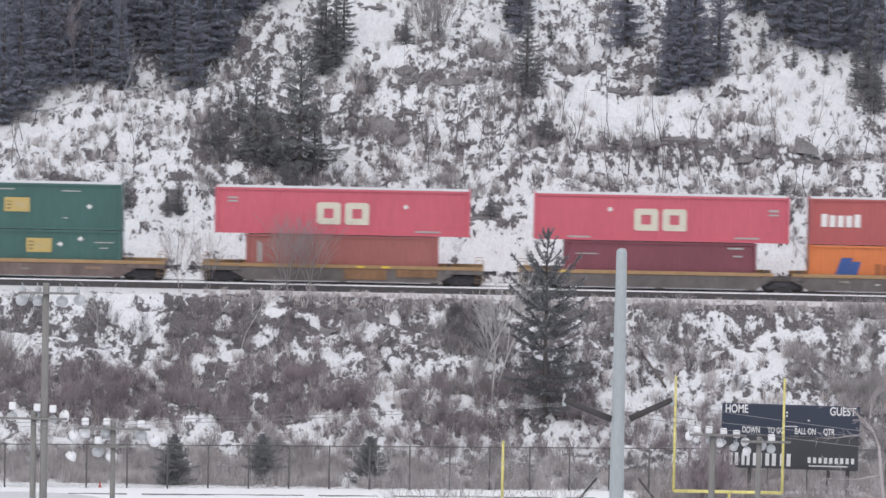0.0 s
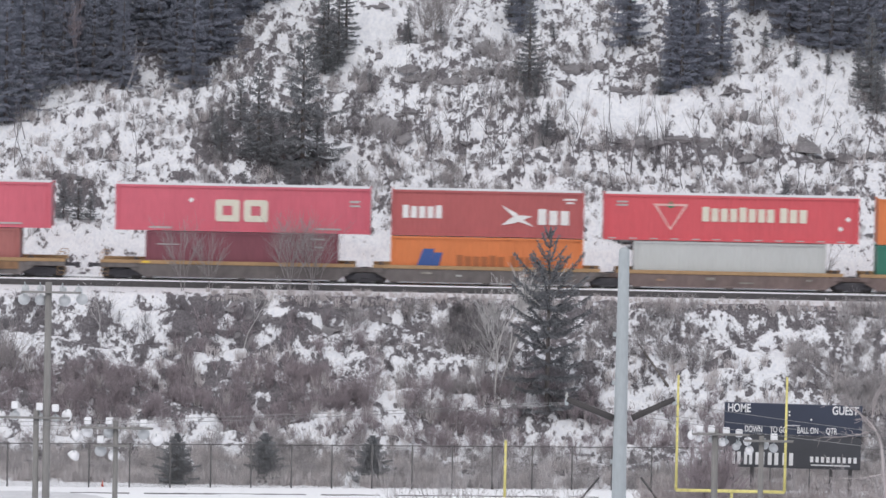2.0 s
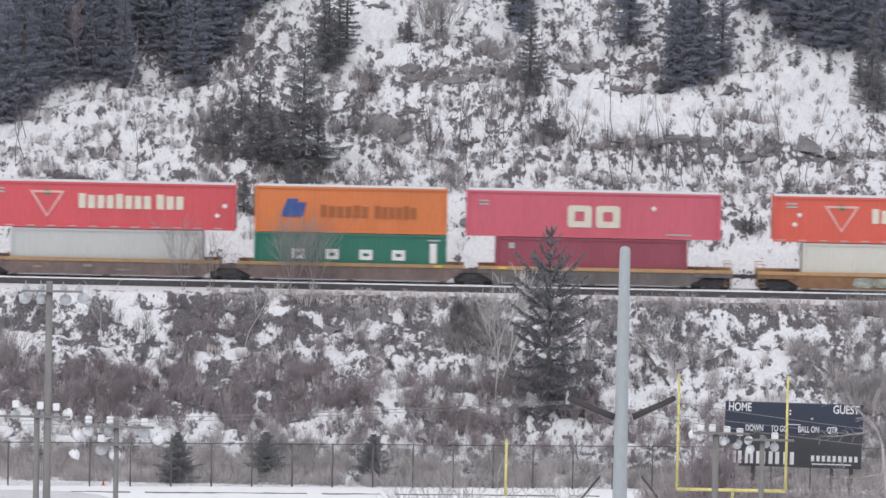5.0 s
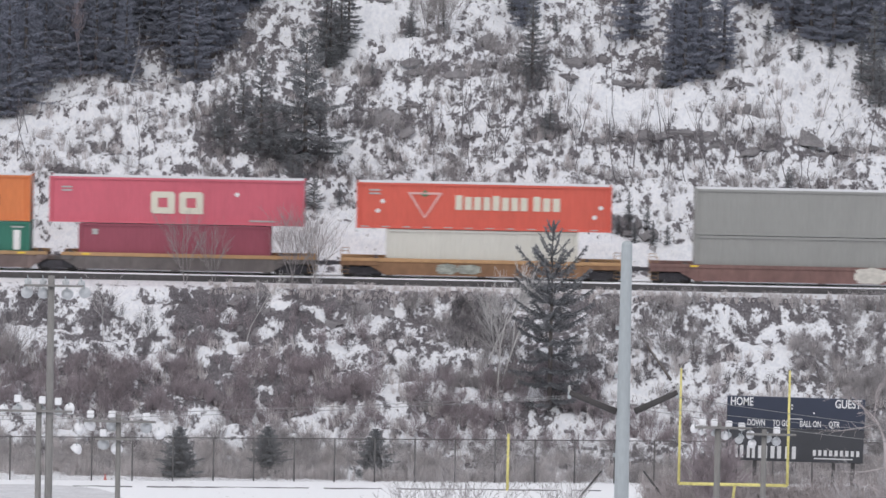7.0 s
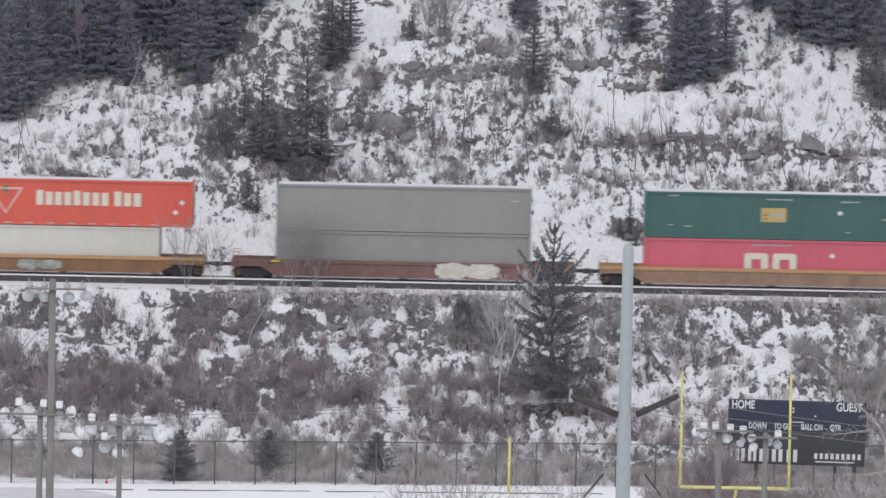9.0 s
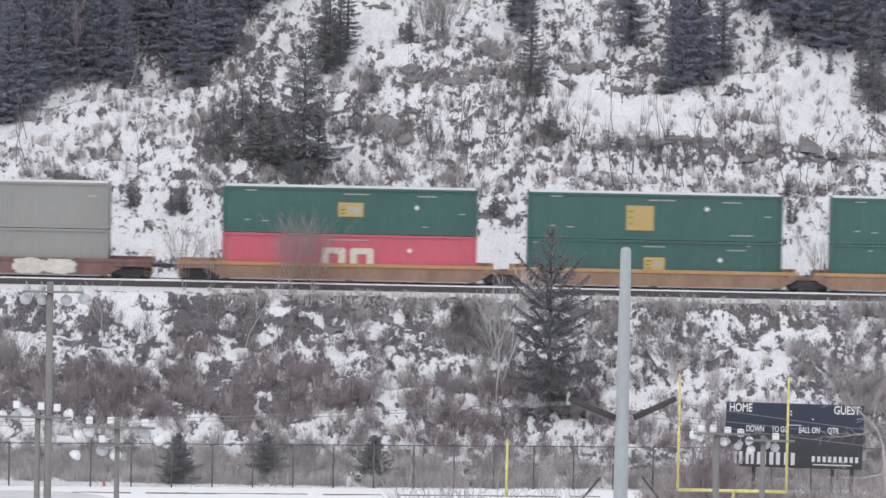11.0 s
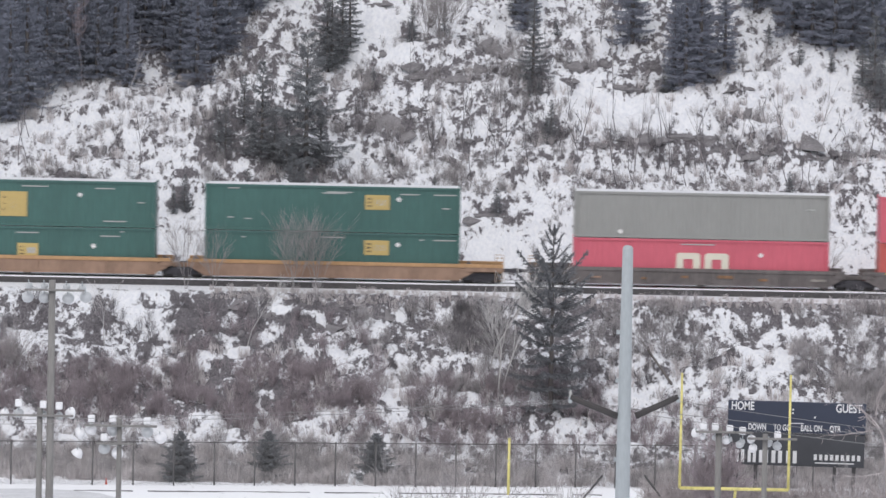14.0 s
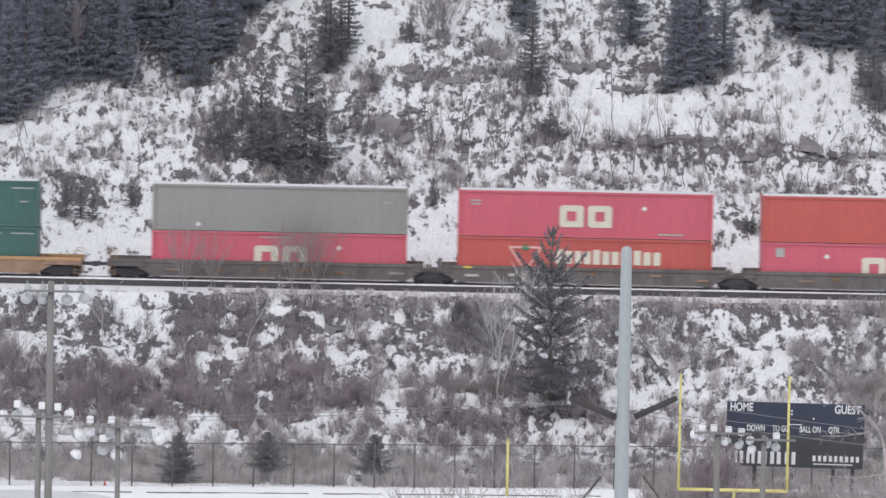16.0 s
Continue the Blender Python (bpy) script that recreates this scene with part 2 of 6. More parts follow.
def lathe(bm, profile, sides=16, axis="Z", at=(0, 0, 0)):
    """Turns (radius, height) pairs about an axis."""
    rings = []
    for r, h in profile:
        ring = []
        for i in range(sides):
            a = 2 * math.pi * i / sides
            p = Vector((math.cos(a) * r, math.sin(a) * r, h))
            if axis == "Y":
                p = Vector((p.x, p.z, -p.y))
            ring.append(bm.verts.new(p + Vector(at)))
        rings.append(ring)
    for u, v in zip(rings, rings[1:]):
        for i in range(sides):
            j = (i + 1) % sides
            bm.faces.new((u[i], u[j], v[j], v[i])).smooth = True
    bm.faces.new(rings[0][::-1])
    bm.faces.new(rings[-1])
    return bm


def slab(bm, outline, y0, y1):
    """An upright slab with its outline in x and z, from y0 to y1."""
    f = [bm.verts.new((x, y0, z)) for x, z in outline]
    k = [bm.verts.new((x, y1, z)) for x, z in outline]
    bm.faces.new(f)
    bm.faces.new(k[::-1])
    for i in range(len(f)):
        j = (i + 1) % len(f)
        bm.faces.new((f[j], f[i], k[i], k[j]))
    bmesh.ops.recalc_face_normals(bm, faces=bm.faces[:])
    return bm


def bulk_mesh(name, verts, faces, material):
    """A large mesh from arrays of triangles or quads."""
    me = bpy.data.meshes.new(name)
    verts, faces = np.asarray(verts, np.float32), np.asarray(faces, np.int32)
    k = faces.shape[1]
    me.vertices.add(len(verts))
    me.vertices.foreach_set("co", verts.ravel())
    me.loops.add(faces.size)
    me.loops.foreach_set("vertex_index", faces.ravel())
    me.polygons.add(len(faces))
    me.polygons.foreach_set("loop_start", np.arange(0, faces.size, k, dtype=np.int32))
    me.update(calc_edges=True)
    me.materials.append(material)
    return me


# ---- ground ----
def value_noise(x, y, seed):
    xi, yi = np.floor(x).astype(np.int64), np.floor(y).astype(np.int64)
    fx, fy = x - xi, y - yi
    fx, fy = fx * fx * (3 - 2 * fx), fy * fy * (3 - 2 * fy)

    def h(a, b):
        v = (a * 374761393 + b * 668265263 + seed * 1442695041) & 0xFFFFFFFF
        v = ((v ^ (v >> 13)) * 1274126177) & 0xFFFFFFFF
        return ((v ^ (v >> 16)) & 0xFFFF) / 65535.0

    return (h(xi, yi) * (1 - fx) + h(xi + 1, yi) * fx) * (1 - fy) + (h(xi, yi + 1) * (1 - fx) + h(xi + 1, yi + 1) * fx) * fy


def fbm(x, y, seed, octaves=4):
    out, amp, s = 0, 0.5, 1.0
    for i in range(octaves):
        out = out + amp * (value_noise(x * s, y * s, seed + i) - 0.5)
        amp, s = amp * 0.5, s * 2.0
    return out


PROFILE_Y = [-3000, 3, 10, 70, 304, 308, 326.5, 328.2, 334.5, 336, 338.5, 365, 420, 600, 3000]
PROFILE_Z = [33.6, 33.6, 31, 0, 0, 1.0, 8.9, 9.06, 9.06, 8.95, 10.2, 27, 62, 150, 300]


def ramp01(v, a, b):
    t = np.clip((v - a) / (b - a), 0, 1)
    return t * t * (3 - 2 * t)


def ground_z(x, y):
    """Height of the ground: field, embankment, track bed and hillside."""
    x, y = np.asarray(x, float), np.asarray(y, float)
    z = np.interp(y, PROFILE_Y, PROFILE_Z)
    bank = ramp01(y, 304, 309) * (1 - ramp01(y, 323.5, 327))
    hill = ramp01(y, 336.5, 340)
    rough = fbm(x / 6, y / 6, 3) * 1.3 + fbm(x / 1.5, y / 1.5, 11) * 0.7 + fbm(x / 0.5, y / 0.5, 23, 2) * 0.25
    ledge = fbm(x / 5, y / 2.2, 31, 3)
    z = z + (bank + hill) * (rough + 0.5 * np.tanh(ledge * 9))
    z = z + (1 - bank) * (1 - hill) * fbm(x / 2, y / 2, 41, 3) * 0.10 * (1 - ramp01(y, 327, 328) * (1 - ramp01(y, 334, 336)))
    return z


# stretches of the slopes by the share that the snow leaves bare: middle x, middle y, half widths, share
BARE, SPOTS, LEDGES = [], [], []


def bare(x, y, rx, ry, share):
    BARE.append((x, y, rx, ry, share))


def spot(x, y, rx, ry, share):
    """A smaller stretch that lies over the others."""
    SPOTS.append((x, y, rx, ry, share))


def ledge(x, y, rx, ry):
    """A ledge of rock that breaks the snow."""
    LEDGES.append((x, y, rx, ry))
    spot(x, y, rx * 0.98, ry, 0.84)


# the hillside above the track, then the embankment below it
bare(-23.03, 349.75, 6.81, 4.7, 0.36)
bare(-5.15, 361.38, 2.34, 3.53, 0.1)
bare(11.7, 352.95, 4.4, 2.55, 0.12)
bare(23.32, 355.88, 4.82, 4.57, 0.16)
bare(-2.2, 350.65, 6.45, 5, 0.36)
bare(18.75, 348.02, 10.72, 2.63, 0.44)
bare(-11.07, 349.25, 4.72, 3.85, 0.58)
bare(-0.39, 356.83, 3.09, 1.72, 0.5)
bare(-4.7, 351.48, 2.85, 1.28, 0.66)
bare(18.29, 349.93, 3.42, 1.23, 0.6)
bare(-22.62, 359.7, 8.16, 4.1, 0.5)
bare(15.55, 360.55, 4.29, 4.4, 0.55)
bare(26.75, 362.62, 3.69, 2.68, 0.8)
bare(-21.7, 324.02, 5.79, 1.72, 0.42)
bare(-5.98, 322.5, 10.14, 4.65, 0.7)
bare(-21.42, 320.33, 5.73, 3.03, 0.42)
bare(-16.01, 314.48, 10.58, 2.98, 0.75)
bare(-1, 315.77, 5.15, 2.97, 0.36)
bare(12.18, 321.25, 3.14, 6, 0.42)
bare(18.41, 319.9, 3.13, 5.05, 0.38)
bare(24.56, 322.52, 2.94, 6.78, 0.58)
bare(-15.72, 309.4, 10.41, 1.7, 0.34)
bare(10.71, 326.45, 17.12, 2.85, 0.58)
bare(-21.87, 327.02, 5.83, 1.62, 0.3)
bare(6.01, 310.38, 11.32, 1.73, 0.44)
bare(0.38, 306, 26.11, 2.1, 0.62)
bare(6.38, 315.4, 3.26, 3.6, 0.6)
# ledges of rock
ledge(-4.75, 351.08, 2.36, 1.43)
ledge(-2.37, 352.8, 0.76, 0.3)
ledge(-1.13, 356.23, 1.85, 0.78)
ledge(1.1, 356.63, 0.93, 0.58)
ledge(2.05, 359.25, 1.01, 1.2)
ledge(10.27, 349.68, 1.21, 0.33)
ledge(12.92, 350.03, 1.29, 0.53)
ledge(15.79, 350.63, 1.29, 0.38)
ledge(18.81, 350.13, 1.51, 0.93)
ledge(22.77, 350.35, 1.59, 0.95)
ledge(24.82, 349.1, 0.98, 0.45)
ledge(26.89, 349.13, 1.36, 0.58)
ledge(11.32, 355.6, 1.15, 0.2)
ledge(12.76, 355.93, 0.58, 0.28)
ledge(15.02, 356.48, 0.93, 0.68)
ledge(19.59, 355.58, 0.77, 0.2)
ledge(19.9, 353.1, 0.77, 0.95)
ledge(13.89, 358.1, 0.62, 0.2)
ledge(10.42, 358.83, 0.62, 0.38)
ledge(8.52, 357.35, 1.08, 1)
ledge(-5.13, 358.5, 0.54, 0.5)
ledge(-5.25, 363.13, 0.79, 0.28)
ledge(3.07, 351.35, 0.68, 0.2)
ledge(1.37, 350.78, 0.68, 0.2)
ledge(-24.96, 344.93, 1.05, 0.23)
ledge(-24.74, 347.83, 0.6, 0.23)
ledge(-22.59, 347.65, 0.45, 0.9)
ledge(8.03, 355.45, 0.54, 0.25)
ledge(22.04, 358.3, 0.54, 0.6)
ledge(3.6, 358.48, 0.7, 0.43)
ledge(-5.51, 341.68, 0.89, 0.53)
ledge(2.93, 342.55, 1.34, 0.55)
ledge(12.61, 341.62, 0.93, 0.92)
# clearings and dark patches
spot(-9.36, 340.43, 20.29, 1.38, 0.14)
spot(3.69, 350.23, 4.36, 3.32, 0.46)
spot(-6.53, 343.5, 1.86, 1.75, 0.3)
spot(5.53, 355.52, 1.1, 1.22, 0.95)
spot(7.13, 351.25, 1.16, 1.4, 0.85)
spot(-13.29, 351.18, 2.32, 1.27, 0.62)
spot(-10.53, 347.7, 2.92, 2.05, 0.62)
spot(-13.05, 357.62, 1.26, 1.72, 0.72)
spot(-4.97, 358.77, 0.5, 0.58, 0.9)
spot(-24.73, 345.98, 1.09, 0.27, 0.9)
spot(-23.74, 347.95, 1.6, 0.45, 0.72)
spot(-21.65, 323.7, 0.86, 3.3, 0.88)
spot(-24.86, 323.5, 2.59, 1.25, 0.8)
spot(-13.63, 324.58, 2.64, 1.88, 0.78)
spot(-8.37, 323.35, 2.42, 2.6, 0.74)
spot(10.99, 330.25, 17.46, 3.6, 0.55)
spot(-11.25, 327.03, 4.78, 1.18, 0.45)
spot(6.79, 322.45, 2.63, 3.4, 0.6)
spot(12.32, 322.68, 2.9, 3.43, 0.55)
spot(24.54, 321.2, 2.94, 5.45, 0.66)
spot(-24.31, 343.8, 1.43, 2.15, 0.8)
spot(-2.63, 344, 1.86, 1.25, 0.75)
spot(15.58, 341.68, 3.15, 0.97, 0.72)
spot(-13.68, 343.27, 0.82, 1.72, 0.75)
spot(-18.19, 319.88, 0.73, 1.12, 0.85)
spot(-12.8, 319.88, 1.6, 2.42, 0.46)
spot(-6.2, 321.05, 2.54, 2.5, 0.46)
spot(-1.27, 323.15, 1.58, 2.4, 0.75)
spot(-14.85, 315.08, 9.74, 3.12, 0.82)
spot(19.27, 319.55, 1.91, 3.35, 0.26)
spot(18.64, 325.68, 3.89, 2.93, 0.6)
spot(17.16, 320.8, 0.59, 1.35, 0.9)
spot(0.9, 314.18, 0.72, 0.88, 0.1)
spot(29.05, 355.73, 0.93, 2.57, 0.85)
spot(25.9, 312.58, 1.7, 3.22, 0.75)
spot(-3.4, 315.65, 1.37, 2.3, 0.25)
spot(-26.08, 319.77, 1.04, 2.03, 0.25)
spot(-18.74, 324.5, 2.46, 1.05, 0.32)
spot(12.64, 353.33, 3.64, 2.33, 0.05)
spot(23.39, 353.88, 3.07, 1.03, 0.1)
spot(-4.42, 360.9, 1.57, 2.45, 0.06)
spot(22.29, 356.38, 2.7, 1.13, 0.12)
spot(-27.69, 349.73, 2.65, 1.33, 0.14)
spot(-25.04, 346.45, 2.62, 1.25, 0.1)
spot(25.42, 356.1, 2.31, 0.8, 0.14)
spot(-7.11, 347.65, 1.51, 1.25, 0.2)
spot(7.44, 353.5, 1.34, 1.4, 0.12)
spot(-19.9, 353.43, 2.29, 1.88, 0.34)
spot(-19.13, 346.65, 2.26, 2.05, 0.36)
spot(2.33, 348.38, 4.51, 2.33, 0.4)
spot(-5.77, 354.55, 1.91, 1.55, 0.46)
spot(-14.8, 350.8, 1.82, 1.25, 0.85)
spot(-15.23, 347.83, 1.58, 1.33, 0.85)
spot(-11.73, 350.38, 1.82, 1.68, 0.82)
spot(-9.66, 346.08, 1.87, 1.88, 0.85)
spot(-17.49, 345.68, 0.75, 1.13, 0.75)
spot(-5.26, 356.28, 0.93, 1.48, 0.85)
spot(-2.85, 361.43, 0.78, 0.43, 0.85)
spot(5.52, 354.18, 1.07, 0.78, 0.85)
spot(-12.82, 357.23, 1.24, 0.43, 0.62)
spot(-3.72, 348.43, 0.49, 0.33, 0.8)
spot(-0.12, 348.18, 0.57, 0.23, 0.75)
spot(0.26, 362.1, 2.15, 1.2, 0.32)
spot(13.17, 361.48, 2.35, 1.48, 0.5)
spot(19.31, 348.08, 9.79, 0.93, 0.38)
spot(-27.56, 353.38, 1.53, 1.53, 0.45)
spot(-24.95, 360.18, 5.83, 3.48, 0.9)
spot(-16.46, 359.95, 2.34, 2.35, 0.85)
spot(16.66, 360.58, 1.56, 2.63, 0.85)
spot(26.86, 362.53, 3.13, 3.23, 0.9)
spot(-8.3, 360.68, 1.17, 2.43, 0.7)
spot(-22.38, 325.83, 3.87, 1.23, 0.05)
spot(-18.68, 325.58, 1.76, 0.53, 0.3)
spot(-21.56, 324, 0.77, 2.15, 0.88)
spot(-25.45, 323.3, 1.58, 1.65, 0.8)
spot(-13.44, 323.95, 3.32, 2.65, 0.93)
spot(-6.46, 325.53, 2.81, 1.53, 0.86)
spot(0.96, 323.05, 1.58, 3.25, 0.85)
spot(-23.31, 323.58, 0.88, 1.28, 0.55)
spot(-20.49, 323.8, 0.42, 0.5, 0.85)
spot(-18.3, 320.73, 0.62, 1.68, 0.8)
spot(-11.93, 320.4, 1.22, 1.5, 0.85)
spot(-15.36, 319.65, 1.39, 1, 0.82)
spot(-3.5, 318.65, 1.2, 1.75, 0.6)
spot(0.67, 317.43, 1.37, 0.53, 0.7)
spot(-1.63, 320.13, 1.38, 1.78, 0.68)
spot(9.69, 321.75, 1.39, 4.3, 0.5)
spot(13.65, 322.65, 1.4, 3, 0.48)
spot(23.05, 321.73, 1.57, 6.48, 0.66)
spot(17.45, 320.55, 0.41, 1.85, 0.9)
spot(7.67, 325.83, 3.17, 5.18, 0.75)
spot(6.87, 316.13, 2.74, 1.83, 0.85)
spot(-17.67, 323.05, 1.12, 1.1, 0.12)
spot(-24.94, 318.7, 0.76, 1.5, 0.35)
spot(-19.87, 322.75, 1.4, 0.75, 0.4)
spot(-18.15, 317.38, 0.76, 1.28, 0.22)
spot(-14.25, 318.93, 0.83, 0.88, 0.25)
spot(-12.47, 318.05, 0.48, 1.1, 0.2)
spot(-5.35, 323.23, 1.75, 0.58, 0.1)
spot(-6.64, 319.88, 0.9, 1.78, 0.2)
spot(-10.75, 322.2, 0.7, 0.45, 0.3)
spot(-3.07, 314.23, 1.7, 1.68, 0.12)
spot(0, 314.23, 1.22, 0.28, 0.06)
spot(-2.1, 317.73, 0.89, 0.43, 0.22)
spot(-0.1, 324.7, 0.7, 0.55, 0.15)
spot(18.29, 319.68, 1.89, 4.03, 0.34)
spot(17.89, 324.53, 1.58, 0.98, 0.44)
spot(15.76, 315.58, 1.37, 0.88, 0.36)
spot(20.84, 323.53, 1.05, 1.28, 0.34)
spot(25.57, 321.98, 0.7, 2.18, 0.2)
spot(10.99, 316.03, 1.37, 0.83, 0.2)
spot(-13.45, 309.8, 0.94, 1.8, 0.14)
spot(-10.06, 309.98, 0.74, 2.48, 0.2)
spot(-7.37, 309.03, 0.81, 1.93, 0.2)
spot(-4.67, 309.38, 0.6, 1.03, 0.25)
spot(-16.44, 308.63, 0.87, 2.13, 0.08)
spot(-19.92, 310.05, 2.02, 2.45, 0.42)
spot(-11.52, 312.38, 1.35, 0.68, 0.5)
spot(-8.78, 311.58, 1.01, 1.08, 0.5)
spot(-2.66, 310.23, 0.47, 1.48, 0.3)
spot(1.74, 310.68, 0.67, 0.73, 0.3)
spot(6.99, 310.18, 0.81, 1.33, 0.25)
spot(8.85, 310.9, 0.54, 1.45, 0.3)
spot(-0.31, 312.53, 2.03, 1.13, 0.72)
spot(4.1, 311.58, 3.03, 0.48, 0.72)
# foot of the hill beyond the track
spot(-6.83, 339.58, 22.06, 0.88, 0.07)
spot(15.28, 339.65, 18.36, 1.7, 0.07)
spot(-18.07, 341.98, 11.86, 1.68, 0.22)
spot(4.22, 342.68, 12.23, 1.28, 0.2)
spot(20.95, 342.55, 9.27, 1.15, 0.26)
spot(-24.69, 344.1, 1.04, 0.8, 0.85)
spot(-20.6, 344.15, 0.48, 0.65, 0.75)
spot(-17.6, 343.93, 0.67, 0.68, 0.7)
spot(-6.79, 344.2, 0.82, 0.6, 0.72)
spot(-14.24, 343.43, 0.82, 0.88, 0.7)
spot(3.1, 343.2, 0.97, 0.95, 0.72)
spot(4.41, 342.08, 0.81, 0.33, 0.75)
spot(11.65, 342.03, 1.11, 0.98, 0.88)
spot(18.73, 343.08, 0.93, 0.43, 0.6)
spot(-1, 344.05, 0.82, 1.15, 0.6)
spot(22.88, 344.2, 0.67, 0.5, 0.6)
spot(-8.36, 341, 0.52, 0.4, 0.6)
spot(-19.27, 341, 0.74, 0.5, 0.6)
spot(18.05, 344.48, 2.24, 0.93, 0.45)
spot(16.87, 343.13, 1.04, 0.43, 0.66)
spot(20.21, 342.63, 1.11, 0.28, 0.82)
spot(18.51, 341.85, 0.81, 0.2, 0.5)
spot(-15.31, 322.88, 1.46, 2.68, 0.9)
spot(-3.26, 323.03, 2.81, 3.08, 0.7)
spot(17.01, 328.18, 3.34, 5.28, 0.54)
spot(-5.35, 323.23, 1.61, 0.53, 0.14)
spot(-0.1, 324.7, 0.63, 0.5, 0.18)
spot(18.56, 321.85, 1.05, 2.7, 0.3)
# broken rock and snow at the top of the embankment
spot(-16.05, 326.00, 0.88, 0.50, 0.86)
spot(-12.34, 326.05, 1.31, 2.23, 0.86)
spot(-9.30, 325.40, 0.88, 1.38, 0.86)
spot(-8.78, 322.85, 0.84, 0.65, 0.86)
spot(-7.04, 323.60, 1.26, 0.88, 0.86)
spot(-3.66, 326.00, 0.88, 0.45, 0.86)
spot(-15.01, 320.05, 1.04, 0.70, 0.86)
spot(-15.55, 323.40, 1.26, 2.05, 0.86)
ledge(-12.43, 325.90, 1.06, 0.98)
ledge(-11.00, 323.95, 1.12, 0.50)
ledge(-7.01, 323.60, 1.05, 0.60)
ledge(-5.39, 324.65, 0.77, 0.48)
ledge(-6.47, 325.15, 0.99, 0.40)
ledge(-13.03, 322.20, 0.45, 0.55)
ledge(-4.04, 324.40, 0.53, 0.55)
ledge(-11.93, 321.30, 0.42, 1.10)
ledge(-15.61, 321.30, 0.97, 0.43)
spot(-13.36, 323.00, 0.52, 0.85, 0.18)
spot(-5.01, 323.60, 0.91, 0.43, 0.18)
spot(-10.78, 327.15, 0.78, 2.18, 0.18)
spot(-13.48, 320.65, 0.49, 0.55, 0.18)
spot(-12.71, 319.20, 0.97, 0.38, 0.18)
spot(-4.98, 322.60, 1.12, 0.23, 0.18)
spot(-7.85, 324.20, 0.42, 0.33, 0.18)
spot(-8.37, 319.00, 0.41, 1.98, 0.18)
spot(-6.19, 319.25, 0.66, 1.88, 0.18)
spot(-10.82, 322.30, 0.52, 0.35, 0.18)
spot(-10.32, 324.40, 0.70, 0.23, 0.18)
spot(-2.74, 324.90, 0.42, 0.50, 0.18)
spot(1.95, 322.68, 1.54, 3.13, 0.88)
spot(16.84, 325.05, 0.32, 0.38, 0.12)
spot(21.20, 324.00, 0.35, 1.15, 0.12)
spot(19.18, 318.90, 1.21, 0.63, 0.12)
spot(20.69, 318.10, 0.69, 1.23, 0.12)
spot(17.72, 324.60, 0.53, 0.68, 0.3)
spot(26.23, 320.35, 0.42, 0.68, 0.12)
spot(13.46, 323.80, 0.49, 1.28, 0.3)
spot(23.86, 324.45, 0.28, 0.55, 0.15)
spot(14.04, 326.05, 1.06, 1.30, 0.8)
spot(16.88, 326.15, 0.88, 0.85, 0.75)
spot(19.53, 325.95, 1.94, 0.98, 0.85)
spot(19.12, 324.45, 0.42, 0.75, 0.85)
spot(20.71, 324.75, 0.49, 0.20, 0.85)
spot(20.83, 323.45, 0.42, 0.25, 0.9)
spot(17.56, 319.15, 0.38, 1.55, 0.95)
spot(15.35, 322.40, 0.52, 1.75, 0.68)
spot(16.59, 318.90, 0.62, 1.55, 0.8)
spot(14.12, 322.45, 0.42, 0.83, 0.7)
spot(20.12, 322.60, 0.24, 0.33, 0.9)
spot(19.94, 318.25, 0.31, 0.38, 0.9)
spot(17.73, 316.75, 0.31, 0.40, 0.9)
spot(18.66, 315.10, 0.27, 0.33, 0.9)
spot(18.87, 322.80, 0.70, 2.15, 0.7)
spot(24.41, 324.80, 0.77, 1.90, 0.72)
spot(22.68, 321.05, 0.87, 2.60, 0.62)
spot(23.99, 320.70, 0.97, 2.33, 0.66)
spot(25.74, 321.05, 0.28, 0.90, 0.9)


def bare_share(x, y):
    """Blend of the stretches, each fading out round its rim."""
    num, den = np.full(np.shape(x), 0.38 * 0.15), np.full(np.shape(x), 0.15)
    for cx, cy, rx, ry, share in BARE:
        w = np.exp(-(((x - cx) / rx) ** 4 + ((y - cy) / max(ry, 0.4)) ** 4))
        num, den = num + w * share, den + w
    s = num / den
    for cx, cy, rx, ry, share in SPOTS:
        w = np.exp(-(((x - cx) / rx) ** 4 + ((y - cy) / max(ry, 0.35)) ** 4))
        s = s * (1 - w) + share * w
    flat = np.maximum(1 - ramp01(y, 304, 306), ramp01(y, 326.7, 327.5) * (1 - ramp01(y, 336, 337)))
    return s * (1 - flat) + 0.06 * flat


